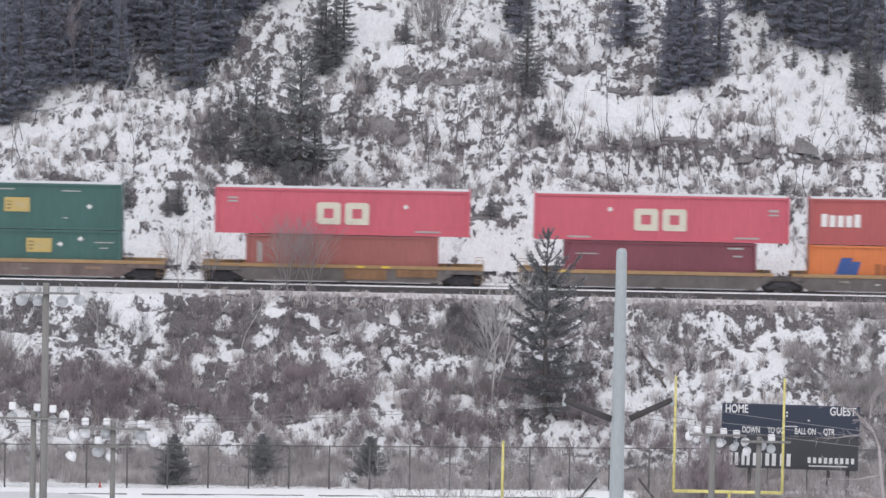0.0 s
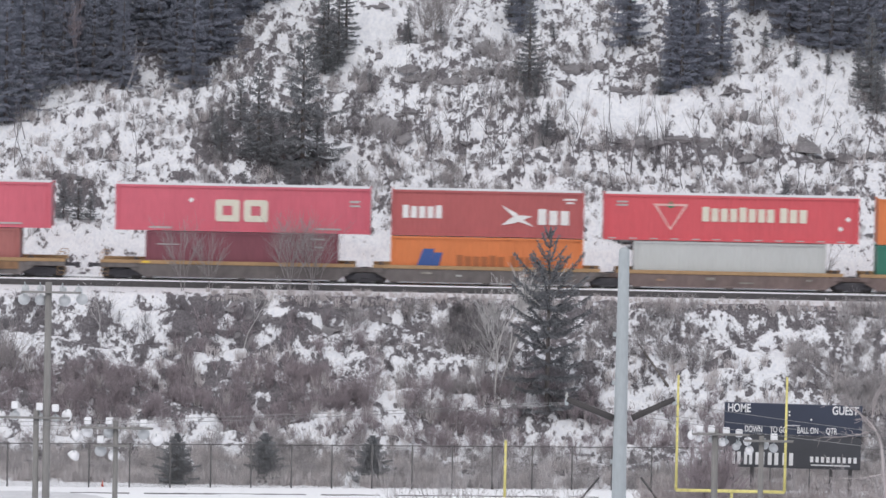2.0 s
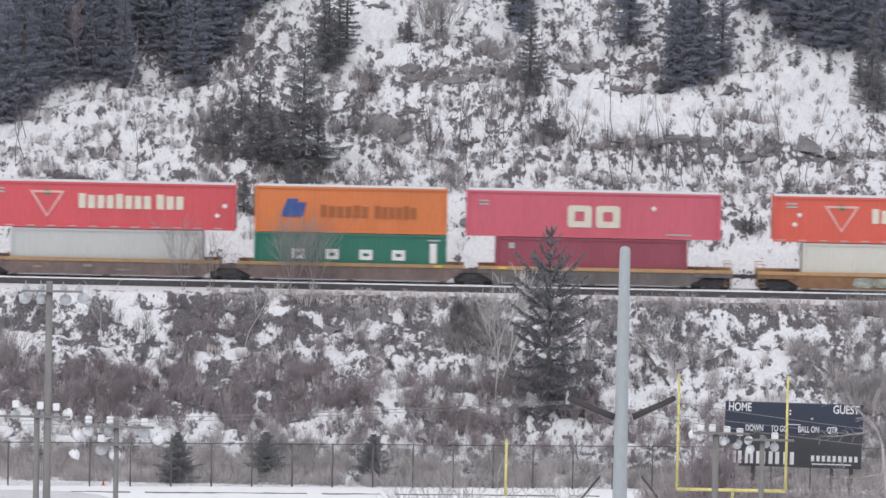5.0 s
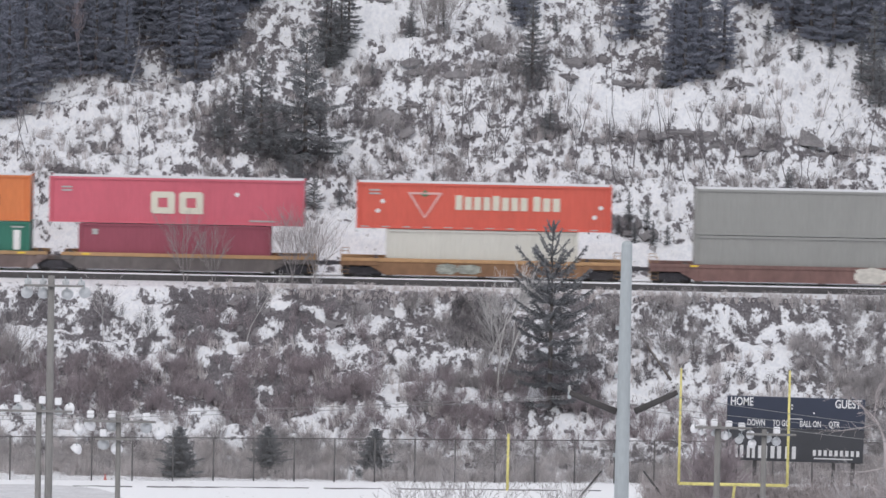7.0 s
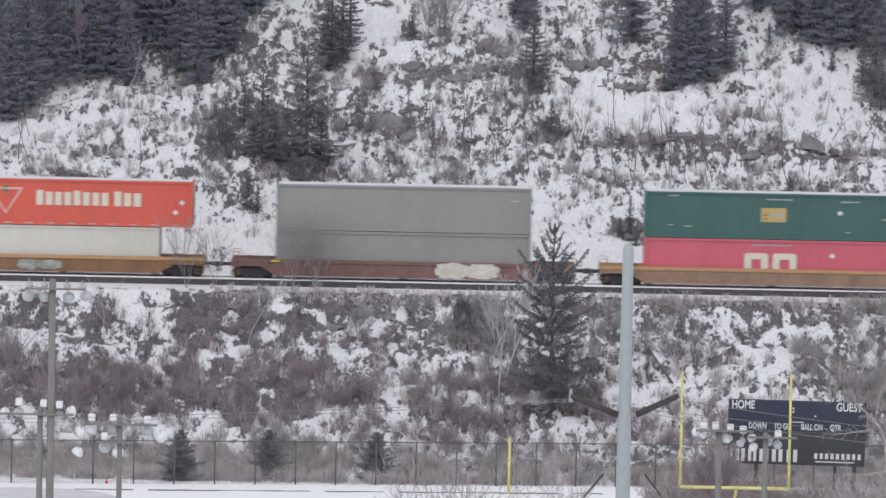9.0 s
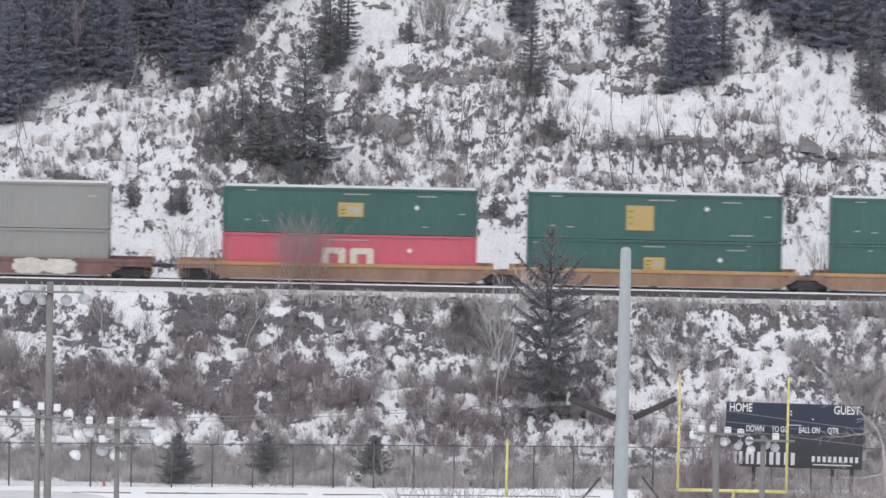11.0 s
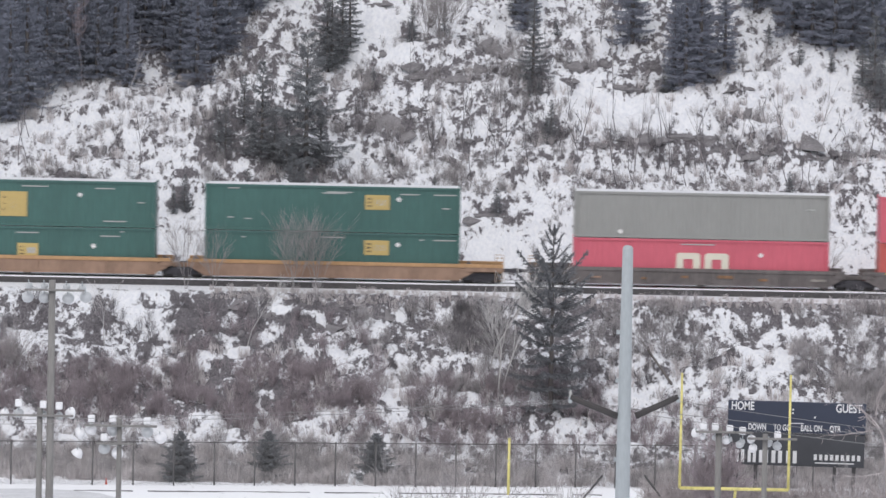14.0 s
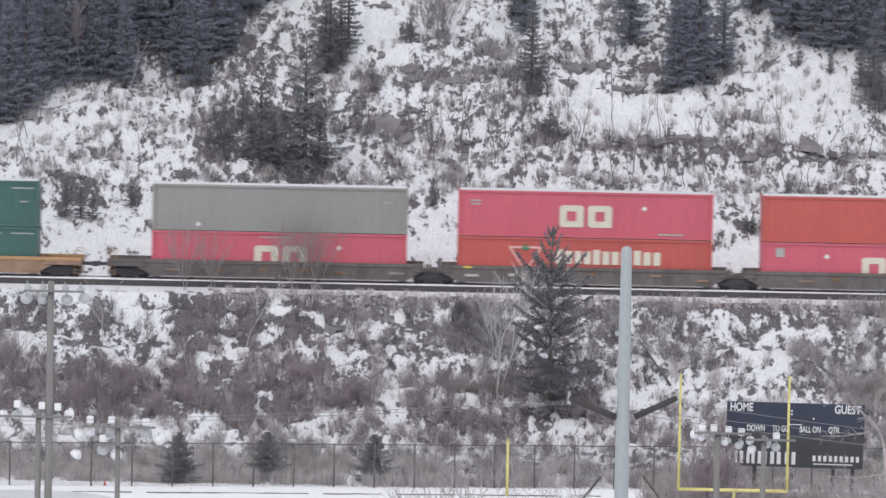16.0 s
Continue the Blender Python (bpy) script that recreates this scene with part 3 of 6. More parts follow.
def make_ground():
    xs = np.concatenate([[-3000, -1200, -500, -200, -110, -70, -50], np.arange(-38, 38.01, 0.22), [50, 70, 110, 200, 500, 1200, 3000]])
    ys = np.concatenate([[-3000, -800, -200, -50, 0, 3, 6, 10, 20, 35, 50, 60, 70, 90, 140, 200, 250, 280, 290], np.arange(294, 372, 0.2),
                         [374, 377, 382, 390, 400, 410, 420, 450, 500, 600, 1000, 3000]])
    gx, gy = np.meshgrid(xs, ys)
    gz = ground_z(gx, gy)
    nx, ny = len(xs), len(ys)
    idx = np.arange(nx * ny).reshape(ny, nx)
    faces = np.stack([idx[:-1, :-1], idx[:-1, 1:], idx[1:, 1:], idx[1:, :-1]], -1).reshape(-1, 4)
    me = bulk_mesh("ground", np.stack([gx, gy, gz], -1).reshape(-1, 3), faces, SNOW_SOIL)
    at = me.attributes.new("bare", "FLOAT", "POINT")
    share = bare_share(gx, gy)
    # share to offset of the soil noise, whose sum has mean 0.7
    q = np.clip(share, 0.02, 0.98)
    at.data.foreach_set("value", (1.245 - 0.70 + 0.078 * np.log(q / (1 - q))).astype(np.float32).ravel())
    # how far the snow goes over to a paler, even colour: highest on the level field
    lv = me.attributes.new("level", "FLOAT", "POINT")
    lv.data.foreach_set("value", (0.8 * (1 - ramp01(gy, 300, 304))).astype(np.float32).ravel())
    me.polygons.foreach_set("use_smooth", np.ones(len(faces), bool))
    ob = new("ground", me)
    return tagged(ob, "snow-covered valley floor, railway embankment and rocky hillside", "ground", kind="structure")


make_ground()


def gz(x, y):
    return float(ground_z(np.array([x]), np.array([y]))[0])


# ---- railway track ----
TRACK_Y, RAIL_Z = 331.2, 9.42


def make_track():
    tr = thing("railway_track", "single railway track with rusty rails on snowy ballast", "railway track", pose(0, TRACK_Y, RAIL_Z), kind="structure")
    bm = bmesh.new()
    slab_rows = [(-1.98, -0.42), (-1.70, 0.0), (-0.93, 0.0), (-0.91, -0.17), (1.35, -0.17), (1.8, -0.42), (1.8, -0.7), (-1.98, -0.7)]
    f = [bm.verts.new((-600, y, z)) for y, z in slab_rows]
    k = [bm.verts.new((600, y, z)) for y, z in slab_rows]
    for i in range(8):
        bm.faces.new((f[i], f[(i + 1) % 8], k[(i + 1) % 8], k[i]))
    bmesh.ops.recalc_face_normals(bm, faces=bm.faces[:])
    part("ballast_bed", bm, BALLAST, tr)
    for s in (-1, 1):
        bm = bmesh.new()
        c = s * 0.7525
        box(bm, -600, 600, c - 0.036, c + 0.036, -0.042, 0)
        box(bm, -600, 600, c - 0.009, c + 0.009, -0.15, -0.042)
        box(bm, -600, 600, c - 0.07, c + 0.07, -0.175, -0.15)
        part("rail", bm, RAIL, tr)
    part("snow_between_rails", boxes((-600, 600, -0.66, 0.66, -0.2, -0.02)), SNOW, tr, "packed snow lying between the rails")
    # added strip before the near rail, standing in for bright snow under the cars
    part("snow_berm", boxes((-600, 600, -1.69, -0.94, -0.02, 0.065), bevel=0.02), SNOW, tr, "snow strip added in place of the lit snow under the cars")
    part("snow_berm", boxes((-600, 600, 1.0, 2.9, -0.5, 0.0)), SNOW, tr, "packed snow lying beyond the rails")
    me = mesh_of("sleeper", boxes((-0.11, 0.11, -1.3, 1.3, -0.22, -0.14)), BARK)
    for i in range(-58, 59):
        part("sleeper", me, BARK, tr).location = (i * 0.55, 0, 0)
    return tr


make_track()

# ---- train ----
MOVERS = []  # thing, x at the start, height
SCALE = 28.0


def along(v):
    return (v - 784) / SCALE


def corrugated(length, height, depth=0.022, pitch=0.30):
    """Side wall in x and z with upright trapezoid ribs, facing -y."""
    bm = bmesh.new()
    n = int(length / pitch)
    p = length / n
    xs = []
    for i in range(n):
        x = i * p
        xs += [(x, 0), (x + p * 0.36, 0), (x + p * 0.5, depth), (x + p * 0.86, depth)]
    xs.append((length, 0))
    lo = [bm.verts.new((x, y, 0)) for x, y in xs]
    hi = [bm.verts.new((x, y, height)) for x, y in xs]
    for i in range(len(xs) - 1):
        bm.faces.new((lo[i], lo[i + 1], hi[i + 1], hi[i]))
    return bm


CACHE = {}


def cached(key, build):
    if key not in CACHE:
        CACHE[key] = build()
    return CACHE[key]


def container(feet, height, paint, left, z, label, marks=()):
    length = {53: 16.15, 40: 12.19}[feet]
    w = 2.44 if feet == 40 else 2.59
    c = thing("shipping_container", label, "container", group="containers on the train")
    near = -w / 2

    def mesh(kind, build):
        return cached((kind, feet, height, paint.name), lambda: mesh_of(kind, build(), paint))

    def side(s):
        bm = corrugated(length - 0.3, height - 0.3)
        m = Matrix.Translation((0.15, near + 0.03, 0.16))
        if s > 0:
            m = Matrix.Rotation(math.pi, 4, "Z") @ Matrix.Translation((-length + 0.15, near + 0.03, 0.16))
        bmesh.ops.transform(bm, verts=bm.verts[:], matrix=m)
        return bm

    part("side_wall", mesh("side_wall_near", lambda: side(-1)), None, c)
    part("side_wall", mesh("side_wall_far", lambda: side(1)), None, c)
    part("roof", cached(("roof", feet, height), lambda: mesh_of("roof", boxes((0.1, length - 0.1, near + 0.045, -near - 0.045, height - 0.07, height + 0.004)), ROOF)), None, c, "pale frosted roof sheet")
    part("floor", mesh("floor", lambda: boxes((0.05, length - 0.05, near + 0.05, -near - 0.05, 0.03, 0.15))), None, c)
    for s in (-1, 1):
        part("top_rail", mesh("top_rail%d" % s, lambda: boxes((0.1, length - 0.1, s * w / 2 - 0.04, s * w / 2 + 0.04, height - 0.15, height - 0.01))), None, c)
        part("bottom_rail", mesh("bottom_rail%d" % s, lambda: boxes((0.1, length - 0.1, s * w / 2 - 0.04, s * w / 2 + 0.04, 0.0, 0.165))), None, c)
        for x in (0, length - 0.16):
            part("corner_post", mesh("corner_post%d%d" % (s, x), lambda: boxes((x, x + 0.16, s * w / 2 - 0.09, s * w / 2 + 0.05, 0.1, height - 0.1), bevel=0.012)), None, c)
            for zz in (0, height - 0.13):
                part("corner_casting", mesh("casting%d%d%d" % (s, x, zz), lambda: boxes((x - 0.006, x + 0.18, s * w / 2 - 0.1, s * w / 2 + 0.056, zz - 0.004, zz + 0.13), bevel=0.015)), None, c)
        if feet == 53:
            for x in (1.98, length - 1.98):
                part("lifting_post", mesh("lift%d%d" % (s, x), lambda: boxes((x - 0.13, x + 0.13, s * w / 2 - (0.08 if s > 0 else -0.028), s * w / 2 - (0.028 if s > 0 else -0.08), 0.1, height - 0.05))), None, c)
    part("front_wall", mesh("front_wall", lambda: boxes((0.04, 0.09, near + 0.1, -near - 0.1, 0.12, height - 0.1))), None, c)
    for s in (-1, 1):
        door = part("door", mesh("door%d" % s, lambda: boxes((length - 0.08, length - 0.03, min(s * 0.015, s * (w / 2 - 0.1)), max(s * 0.015, s * (w / 2 - 0.1)), 0.14, height - 0.12), bevel=0.01)), None, c)
        part("locking_bar", cached(("bar", feet, height, s), lambda: mesh_of("locking_bar", tube(bmesh.new(), (length - 0.01, s * 0.35, 0.1), (length - 0.01, s * 0.35, height - 0.1), 0.02), GALV)), None, door)
    for kind, material, x0, x1, d0, d1 in marks:
        part("marking", cached((kind, material.name, round(x1 - x0, 2), round(d1 - d0, 2), feet), lambda: mark(kind, material, x1 - x0, d1 - d0)), None, c,
             material.name.replace("_", " ")).location = (x0, near - (0.046 if d1 > height - 0.17 or d0 < 0.15 else 0.015), height - d1)
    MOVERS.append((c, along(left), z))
    return c


def mark(kind, material, w, h):
    """Flat markings as plain shapes: bars, rings, plates, triangles."""
    bm = bmesh.new()
    t = 0.0, 0.05
    if kind == "bar":
        slab(bm, [(0, 0), (w, 0), (w, h), (0, h)], *t)
    elif kind == "diamond":
        slab(bm, [(w / 2, 0), (w, h / 2), (w / 2, h), (0, h / 2)], *t)
    elif kind == "rings":  # two blocks with cut corners and a slot in each
        q = w * 0.46
        for o in (0, w - q):
            c, e, k = h * 0.10, q * 0.30, h * 0.28
            outer = [(o + c, 0), (o + q - c * 0.4, 0), (o + q, c * 0.4), (o + q, h - c), (o + q - c, h), (o + c, h), (o, h - c), (o, c)]
            inner = [(o + e + 0.03, k), (o + q - e - 0.02, k), (o + q - e, k + 0.02), (o + q - e, h - k - 0.04), (o + q - e - 0.04, h - k), (o + e + 0.03, h - k), (o + e, h - k - 0.03), (o + e, k + 0.03)]
            for i in range(8):
                m = (i + 1) % 8
                slab(bm, [outer[i], outer[m], inner[m], inner[i]], *t)
    elif kind == "blocks":  # a row of plain upright bars
        n = max(2, round(w / (h * 0.62)))
        p = w / n
        for i in range(n):
            x, top = i * p, h if i % 4 == 0 else h * 0.9
            slab(bm, [(x, 0), (x + p * 0.74, 0), (x + p * 0.74, top), (x, top)], *t)
    elif kind == "triangle":  # outline that points down
        a = [((0, h), (w, h), (w / 2, 0))]
        e = w * 0.06
        slab(bm, [(0, h), (w, h), (w - e * 1.2, h - e), (e * 1.2, h - e)], *t)
        slab(bm, [(0, h), (e * 1.2, h), (w / 2 + e * 0.35, e * 0.6), (w / 2, 0)], *t)
        slab(bm, [(w, h), (w / 2, 0), (w / 2 - e * 0.35, e * 0.6), (w - e * 1.2, h)], *t)
    elif kind == "leaf":
        slab(bm, [(w * 0.5, 0), (w, h * 0.4), (w * 0.75, h * 0.55), (w * 0.5, h), (w * 0.25, h * 0.55), (0, h * 0.4)], *t)
    elif kind == "swoosh":  # crossing curved blades
        slab(bm, [(0, h), (w * 0.45, h * 0.66), (w * 0.62, h * 0.4), (w, 0), (w * 0.5, h * 0.25), (w * 0.35, h * 0.5)], *t)
        slab(bm, [(0, h * 0.05), (w * 0.3, h * 0.42), (w * 0.62, h * 0.55), (w * 0.95, h * 0.5), (w * 0.62, h * 0.3), (w * 0.4, h * 0.16)], *t)
    elif kind == "slant":  # two leaning blocks
        slab(bm, [(0, 0), (w * 0.5, 0), (w * 0.68, h), (w * 0.25, h)], *t)
        slab(bm, [(w * 0.5, 0), (w * 0.85, 0), (w, h * 0.8), (w * 0.66, h * 0.8)], *t)
    elif kind == "ring":  # one square frame
        e = w * 0.27
        for x0, x1, z0, z1 in ((0, e, 0, h), (w - e, w, 0, h), (e, w - e, 0, e), (e, w - e, h - e, h)):
            slab(bm, [(x0, z0), (x1, z0), (x1, z1), (x0, z1)], *t)
    elif kind == "plate":
        slab(bm, [(0, 0), (w, 0), (w, h), (0, h)], *t)
    return mesh_of("marking", bm, material)


def M(kind, material, x0, x1, d0, d1):
    """A marking by its left, right, upper and lower bounds in 1/28 m from the upper left corner."""
    return kind, material, x0 / SCALE, x1 / SCALE, d0 / SCALE, d1 / SCALE


def dots(*rows):
    return [M("diamond", MARK_WHITE, x - 5, x + 5, y - 5, y + 5) for x, y in rows]


def dashes(*rows):
    return [M("bar", MARK_DIM, x, x + w, y, y + 2) for x, y, w in rows]


def block_emblem(x=180):
    return [M("rings", MARK_CREAM, x, x + 93, 24, 63)]


def label_plate(x, y, w=45, h=25):
    out = [M("plate", MARK_YELLOW, x, x + w, y, y + h)]
    for k in (0.2, 0.45, 0.7):
        a = M("bar", MARK_DARK, x + 4, x + 12, y + h * k, y + h * k + 3)
        out.append(a)
    out.append(M("bar", MARK_DIM, x + 17, x + w - 5, y + h * 0.3, y + h * 0.72))
    return out


def triangle_emblem(x=87, text=174):
    return [M("triangle", MARK_ROSE, x, x + 62, 16, 63), M("leaf", MARK_GREEN, x + 21, x + 41, 11, 24),
            M("blocks", MARK_CREAM, text, text + 132, 20, 46), M("blocks", MARK_CREAM, text + 138, text + 190, 20, 46)]


def stack():
    """The containers by their left ends along the train; the lower ones sit in the wells."""
    lo, hi = RAIL_Z + 0.27, RAIL_Z + 0.27 + 2.9 + 0.045  # the stacking cones leave a gap
    green_dots = dashes((40, 6, 20), (215, 10, 46), (345, 12, 34), (40, 58, 10), (70, 60, 12))
    rose_marks = lambda: block_emblem() + [M("bar", MARK_DIM, 22, 40, 17, 20), M("bar", MARK_DIM, 22, 40, 23, 26), M("bar", MARK_DIM, 355, 400, 72, 75)]
    # first car
    container(53, 2.9, GREEN, -235, hi, "deep green double-stacked container with yellow plate", label_plate(244, 26) + dots((395, 40)) + green_dots + dashes((348, 60, 10)))
    container(53, 2.9, GREEN, -235, lo, "deep green container low in a well car", label_plate(284, 15) + dots((344, 25), (380, 15)) + dashes((405, 20, 34), (415, 30, 14)))
    # single car
    container(53, 2.9, ROSE_RED, 383, hi, "rose-red container with cream block emblem", rose_marks() + dots((338, 30)))
    container(40, 2.9, BRICK_RED, 439, lo, "faded brown-red container low in a well car", [M("blocks", MARK_DIM, 20, 30, 12, 50)])
    # car of five wells
    container(53, 2.9, ROSE_RED, 949, hi, "rose-red container with cream block emblem", block_emblem(177) + dots((134, 26)) + [M("bar", MARK_DIM, 415, 433, 22, 26), M("bar", MARK_DIM, 415, 433, 30, 33), M("bar", MARK_DIM, 60, 100, 74, 77), M("bar", MARK_DIM, 355, 400, 72, 75)])
    container(40, 2.9, MAROON, 1003, lo, "dark maroon container low in a well car", [M("bar", MARK_DIM, 290, 318, 8, 11), M("bar", MARK_DIM, 300, 316, 22, 25), M("bar", MARK_DIM, 20, 60, 22, 24)])
    container(40, 2.9, DULL_RED, 1438, hi, "dull red container with white block markings", [M("blocks", MARK_WHITE, 20, 93, 27, 50), M("swoosh", MARK_WHITE, 195, 253, 25, 62), M("blocks", MARK_WHITE, 260, 320, 30, 58), M("bar", MARK_WHITE, 305, 328, 11, 14), M("bar", MARK_WHITE, 310, 323, 17, 20)])
    slant_marks = lambda: [M("slant", MARK_BLUE, 46, 92, 22, 54), M("blocks", MARK_BROWN, 117, 205, 32, 54), M("blocks", MARK_BROWN, 213, 290, 32, 54)]
    container(40, 2.9, ORANGE, 1438, lo, "orange container with blue slanted emblem", slant_marks())
    container(53, 2.9, BRIGHT_RED, 1815, hi, "bright red container with triangle outline", triangle_emblem() + dots((420, 55), (433, 38)) + [M("bar", MARK_DIM, 22, 42, 12, 15), M("bar", MARK_DIM, 22, 42, 18, 21)] + dashes(*[(8 + k * 37, 77, 14) for k in range(12)]))
    container(40, 2.9, PALE_GREY, 1869, lo, "pale grey container low in a well car", ())
    container(40, 2.9, ORANGE, 2301, hi, "orange container with blue slanted emblem", slant_marks())
    container(40, 2.9, SEA_GREEN, 2301, lo, "sea-green container with widely spaced white blocks", [M("ring", MARK_WHITE, x, x + 23, 28, 46) for x in (67, 127, 187, 245)] + [M("bar", MARK_WHITE, 312, 324, 15, 50), M("bar", MARK_DIM, 308, 330, 8, 11)])
    container(53, 2.9, ROSE_RED, 2676, hi, "rose-red container with cream block emblem", rose_marks() + dots((333, 27)))
    container(40, 2.9, WINE, 2729, lo, "wine-red container low in a well car", [M("bar", MARK_DIM, 24, 34, 10, 20)])
    # single car
    container(53, 2.9, ORANGE_RED, 3221, hi, "faded orange-red container with triangle outline", triangle_emblem(90, 175) + dots((38, 50), (46, 33), (422, 55), (433, 38)) + [M("bar", MARK_DIM, 22, 42, 12, 15), M("bar", MARK_DIM, 22, 42, 18, 21)] + dashes(*[(8 + k * 37, 77, 14) for k in range(12)]))
    container(40, 2.9, CREAM, 3274, lo, "cream container low in a well car", ())
    # single car
    for z in (hi, lo):
        container(53, 2.9, MID_GREY, 3822, z, "plain mid-grey double-stacked container", [M("bar", MARK_DIM, 415, 430, 22, 25)] if z == hi else ())
    # car of three wells
    container(53, 2.9, GREEN, 4476, hi, "deep green container with yellow plate", label_plate(205, 26) + dots((345, 33)) + green_dots + dashes((355, 66, 10), (420, 42, 10)))
    container(53, 2.9, ROSE_RED, 4476, lo, "rose-red container low in a well car", block_emblem(177) + dots((333, 27)) + [M("bar", MARK_DIM, 190, 260, 9, 11)])
    container(53, 2.9, GREEN, 5017, hi, "deep green container with large yellow plate", label_plate(175, 21, 49, 44) + dots((318, 25)) + green_dots + dashes((360, 70, 40), (420, 36, 12)))
    container(53, 2.9, GREEN, 5017, lo, "deep green container low in a well car", label_plate(208, 30, 37) + dots((343, 33)) + dashes((10, 6, 10), (205, 10, 40), (355, 14, 34), (390, 6, 6)))
    container(53, 2.9, GREEN, 5557, hi, "deep green container with yellow plate", label_plate(283, 15, 44, 26) + dots((343, 22)) + green_dots + dashes((208, 12, 42), (405, 12, 40), (420, 36, 14)))
    container(53, 2.9, GREEN, 5557, lo, "deep green container low in a well car", label_plate(283, 13, 44, 26) + dots((343, 20)) + dashes((205, 8, 42), (405, 10, 40), (65, 10, 8), (380, 10, 8)))
    # car of three wells
    container(53, 2.9, MID_GREY, 6212, hi, "plain mid-grey container without any emblem", dots((82, 71)) + [M("bar", MARK_DIM, 410, 425, 25, 27)])
    container(53, 2.9, ROSE_RED, 6212, lo, "rose-red container low in a well car", block_emblem(182) + dots((332, 26)) + [M("bar", MARK_DIM, 190, 250, 8, 10)])
    container(53, 2.9, ROSE_RED, 6754, hi, "rose-red container with cream block emblem", rose_marks() + dots((330, 28)))
    container(53, 2.9, WORN_RED, 6754, lo, "worn red container with triangle outline", triangle_emblem(90, 175))
    container(53, 2.9, WORN_RED, 7294, hi, "worn red container without any emblem", ())
    container(53, 2.9, ROSE_RED, 7294, lo, "rose-red container low in a well car", block_emblem(178) + dots((116, 24)) + [M("bar", MARK_DIM, 25, 40, 10, 26)])


WHEELSETS = []
WHEEL_R = 0.42


def bogie(car, x):
    """A two-axle bogie with side frames, bolster and springs, under a car at x."""
    bm = bmesh.new()
    for s in (-1, 1):
        y = s * 1.0
        slab(bm, [(-1.2, 0.36), (-1.05, 0.30), (-0.68, 0.34), (-0.42, 0.16), (0.42, 0.16), (0.68, 0.34), (1.05, 0.30), (1.2, 0.36), (1.2, 0.56), (0.95, 0.62),
                  (0.5, 0.74), (-0.5, 0.74), (-0.95, 0.62), (-1.2, 0.56)], y - 0.07, y + 0.07)
        for k in (-0.88, 0.88):
            box(bm, k - 0.14, k + 0.14, y - 0.12, y + 0.12, 0.3, 0.56, 0.03)
    box(bm, -0.2, 0.2, -1.12, 1.12, 0.4, 0.66, 0.03)
    b = part("bogie", cached("bogie", lambda: mesh_of("bogie", bm, TRUCK)), None, car, "dark iron two-axle bogie")
    b.location = (x, 0, 0)

    def spring(side):
        q = bmesh.new()
        for s in (side,):
            for k in (-0.22, 0, 0.22):
                lathe(q, [(0.085, 0.2), (0.095, 0.24), (0.08, 0.28), (0.095, 0.32), (0.08, 0.36), (0.085, 0.4)], 8, at=(k, s * 1.11, 0))
        return q

    for side in (-1, 1):
        part("spring_nest", cached(("spring", side), lambda: mesh_of("spring_nest", spring(side), TRUCK)), None, b)

    def axle():
        q = bmesh.new()
        tube(q, (0, -1.1, 0), (0, 1.1, 0), 0.085, sides=10)
        for s in (-1, 1):
            prof = [(WHEEL_R - 0.14, -0.055), (WHEEL_R - 0.03, -0.065), (WHEEL_R, -0.06), (WHEEL_R, 0.05), (WHEEL_R + 0.028, 0.065), (WHEEL_R + 0.02, 0.09), (WHEEL_R - 0.1, 0.085)]
            prof = prof if s < 0 else [(r, -h) for r, h in prof][::-1]
            lathe(q, prof, 20, "Y", (0, s * 0.755, 0))
            for i in range(4):
                a = i * math.pi / 2
                box(q, math.cos(a) * 0.2 - 0.03, math.cos(a) * 0.2 + 0.03, s * 0.83 - 0.02, s * 0.83 + 0.02, math.sin(a) * 0.2 - 0.03, math.sin(a) * 0.2 + 0.03)
        return q

    for k in (-0.88, 0.88):
        w = part("wheelset", cached("axle", lambda: mesh_of("wheelset", axle(), WHEEL)), None, b)
        w.location = (k, 0, WHEEL_R)
        WHEELSETS.append((w, k))
    return b


def wobbly_patch(x0, x1, z0, z1):
    """A sprayed patch with a bulging outline, standing just proud of the ribs."""
    cx, cz, n = (x0 + x1) / 2, (z0 + z1) / 2, 40
    pts = []
    for i in range(n):
        a = -2 * math.pi * i / n
        c, d = math.cos(a), math.sin(a)
        r = 0.95 + 0.06 * math.sin(a * 7 + x0) + 0.04 * math.sin(a * 13)
        e = 0.7
        pts.append((cx + (x1 - x0) / 2 * r * math.copysign(abs(c) ** e, c), cz + (z1 - z0) / 2 * r * math.copysign(abs(d) ** e, d)))
    return slab(bmesh.new(), pts, -1.525, -1.505)


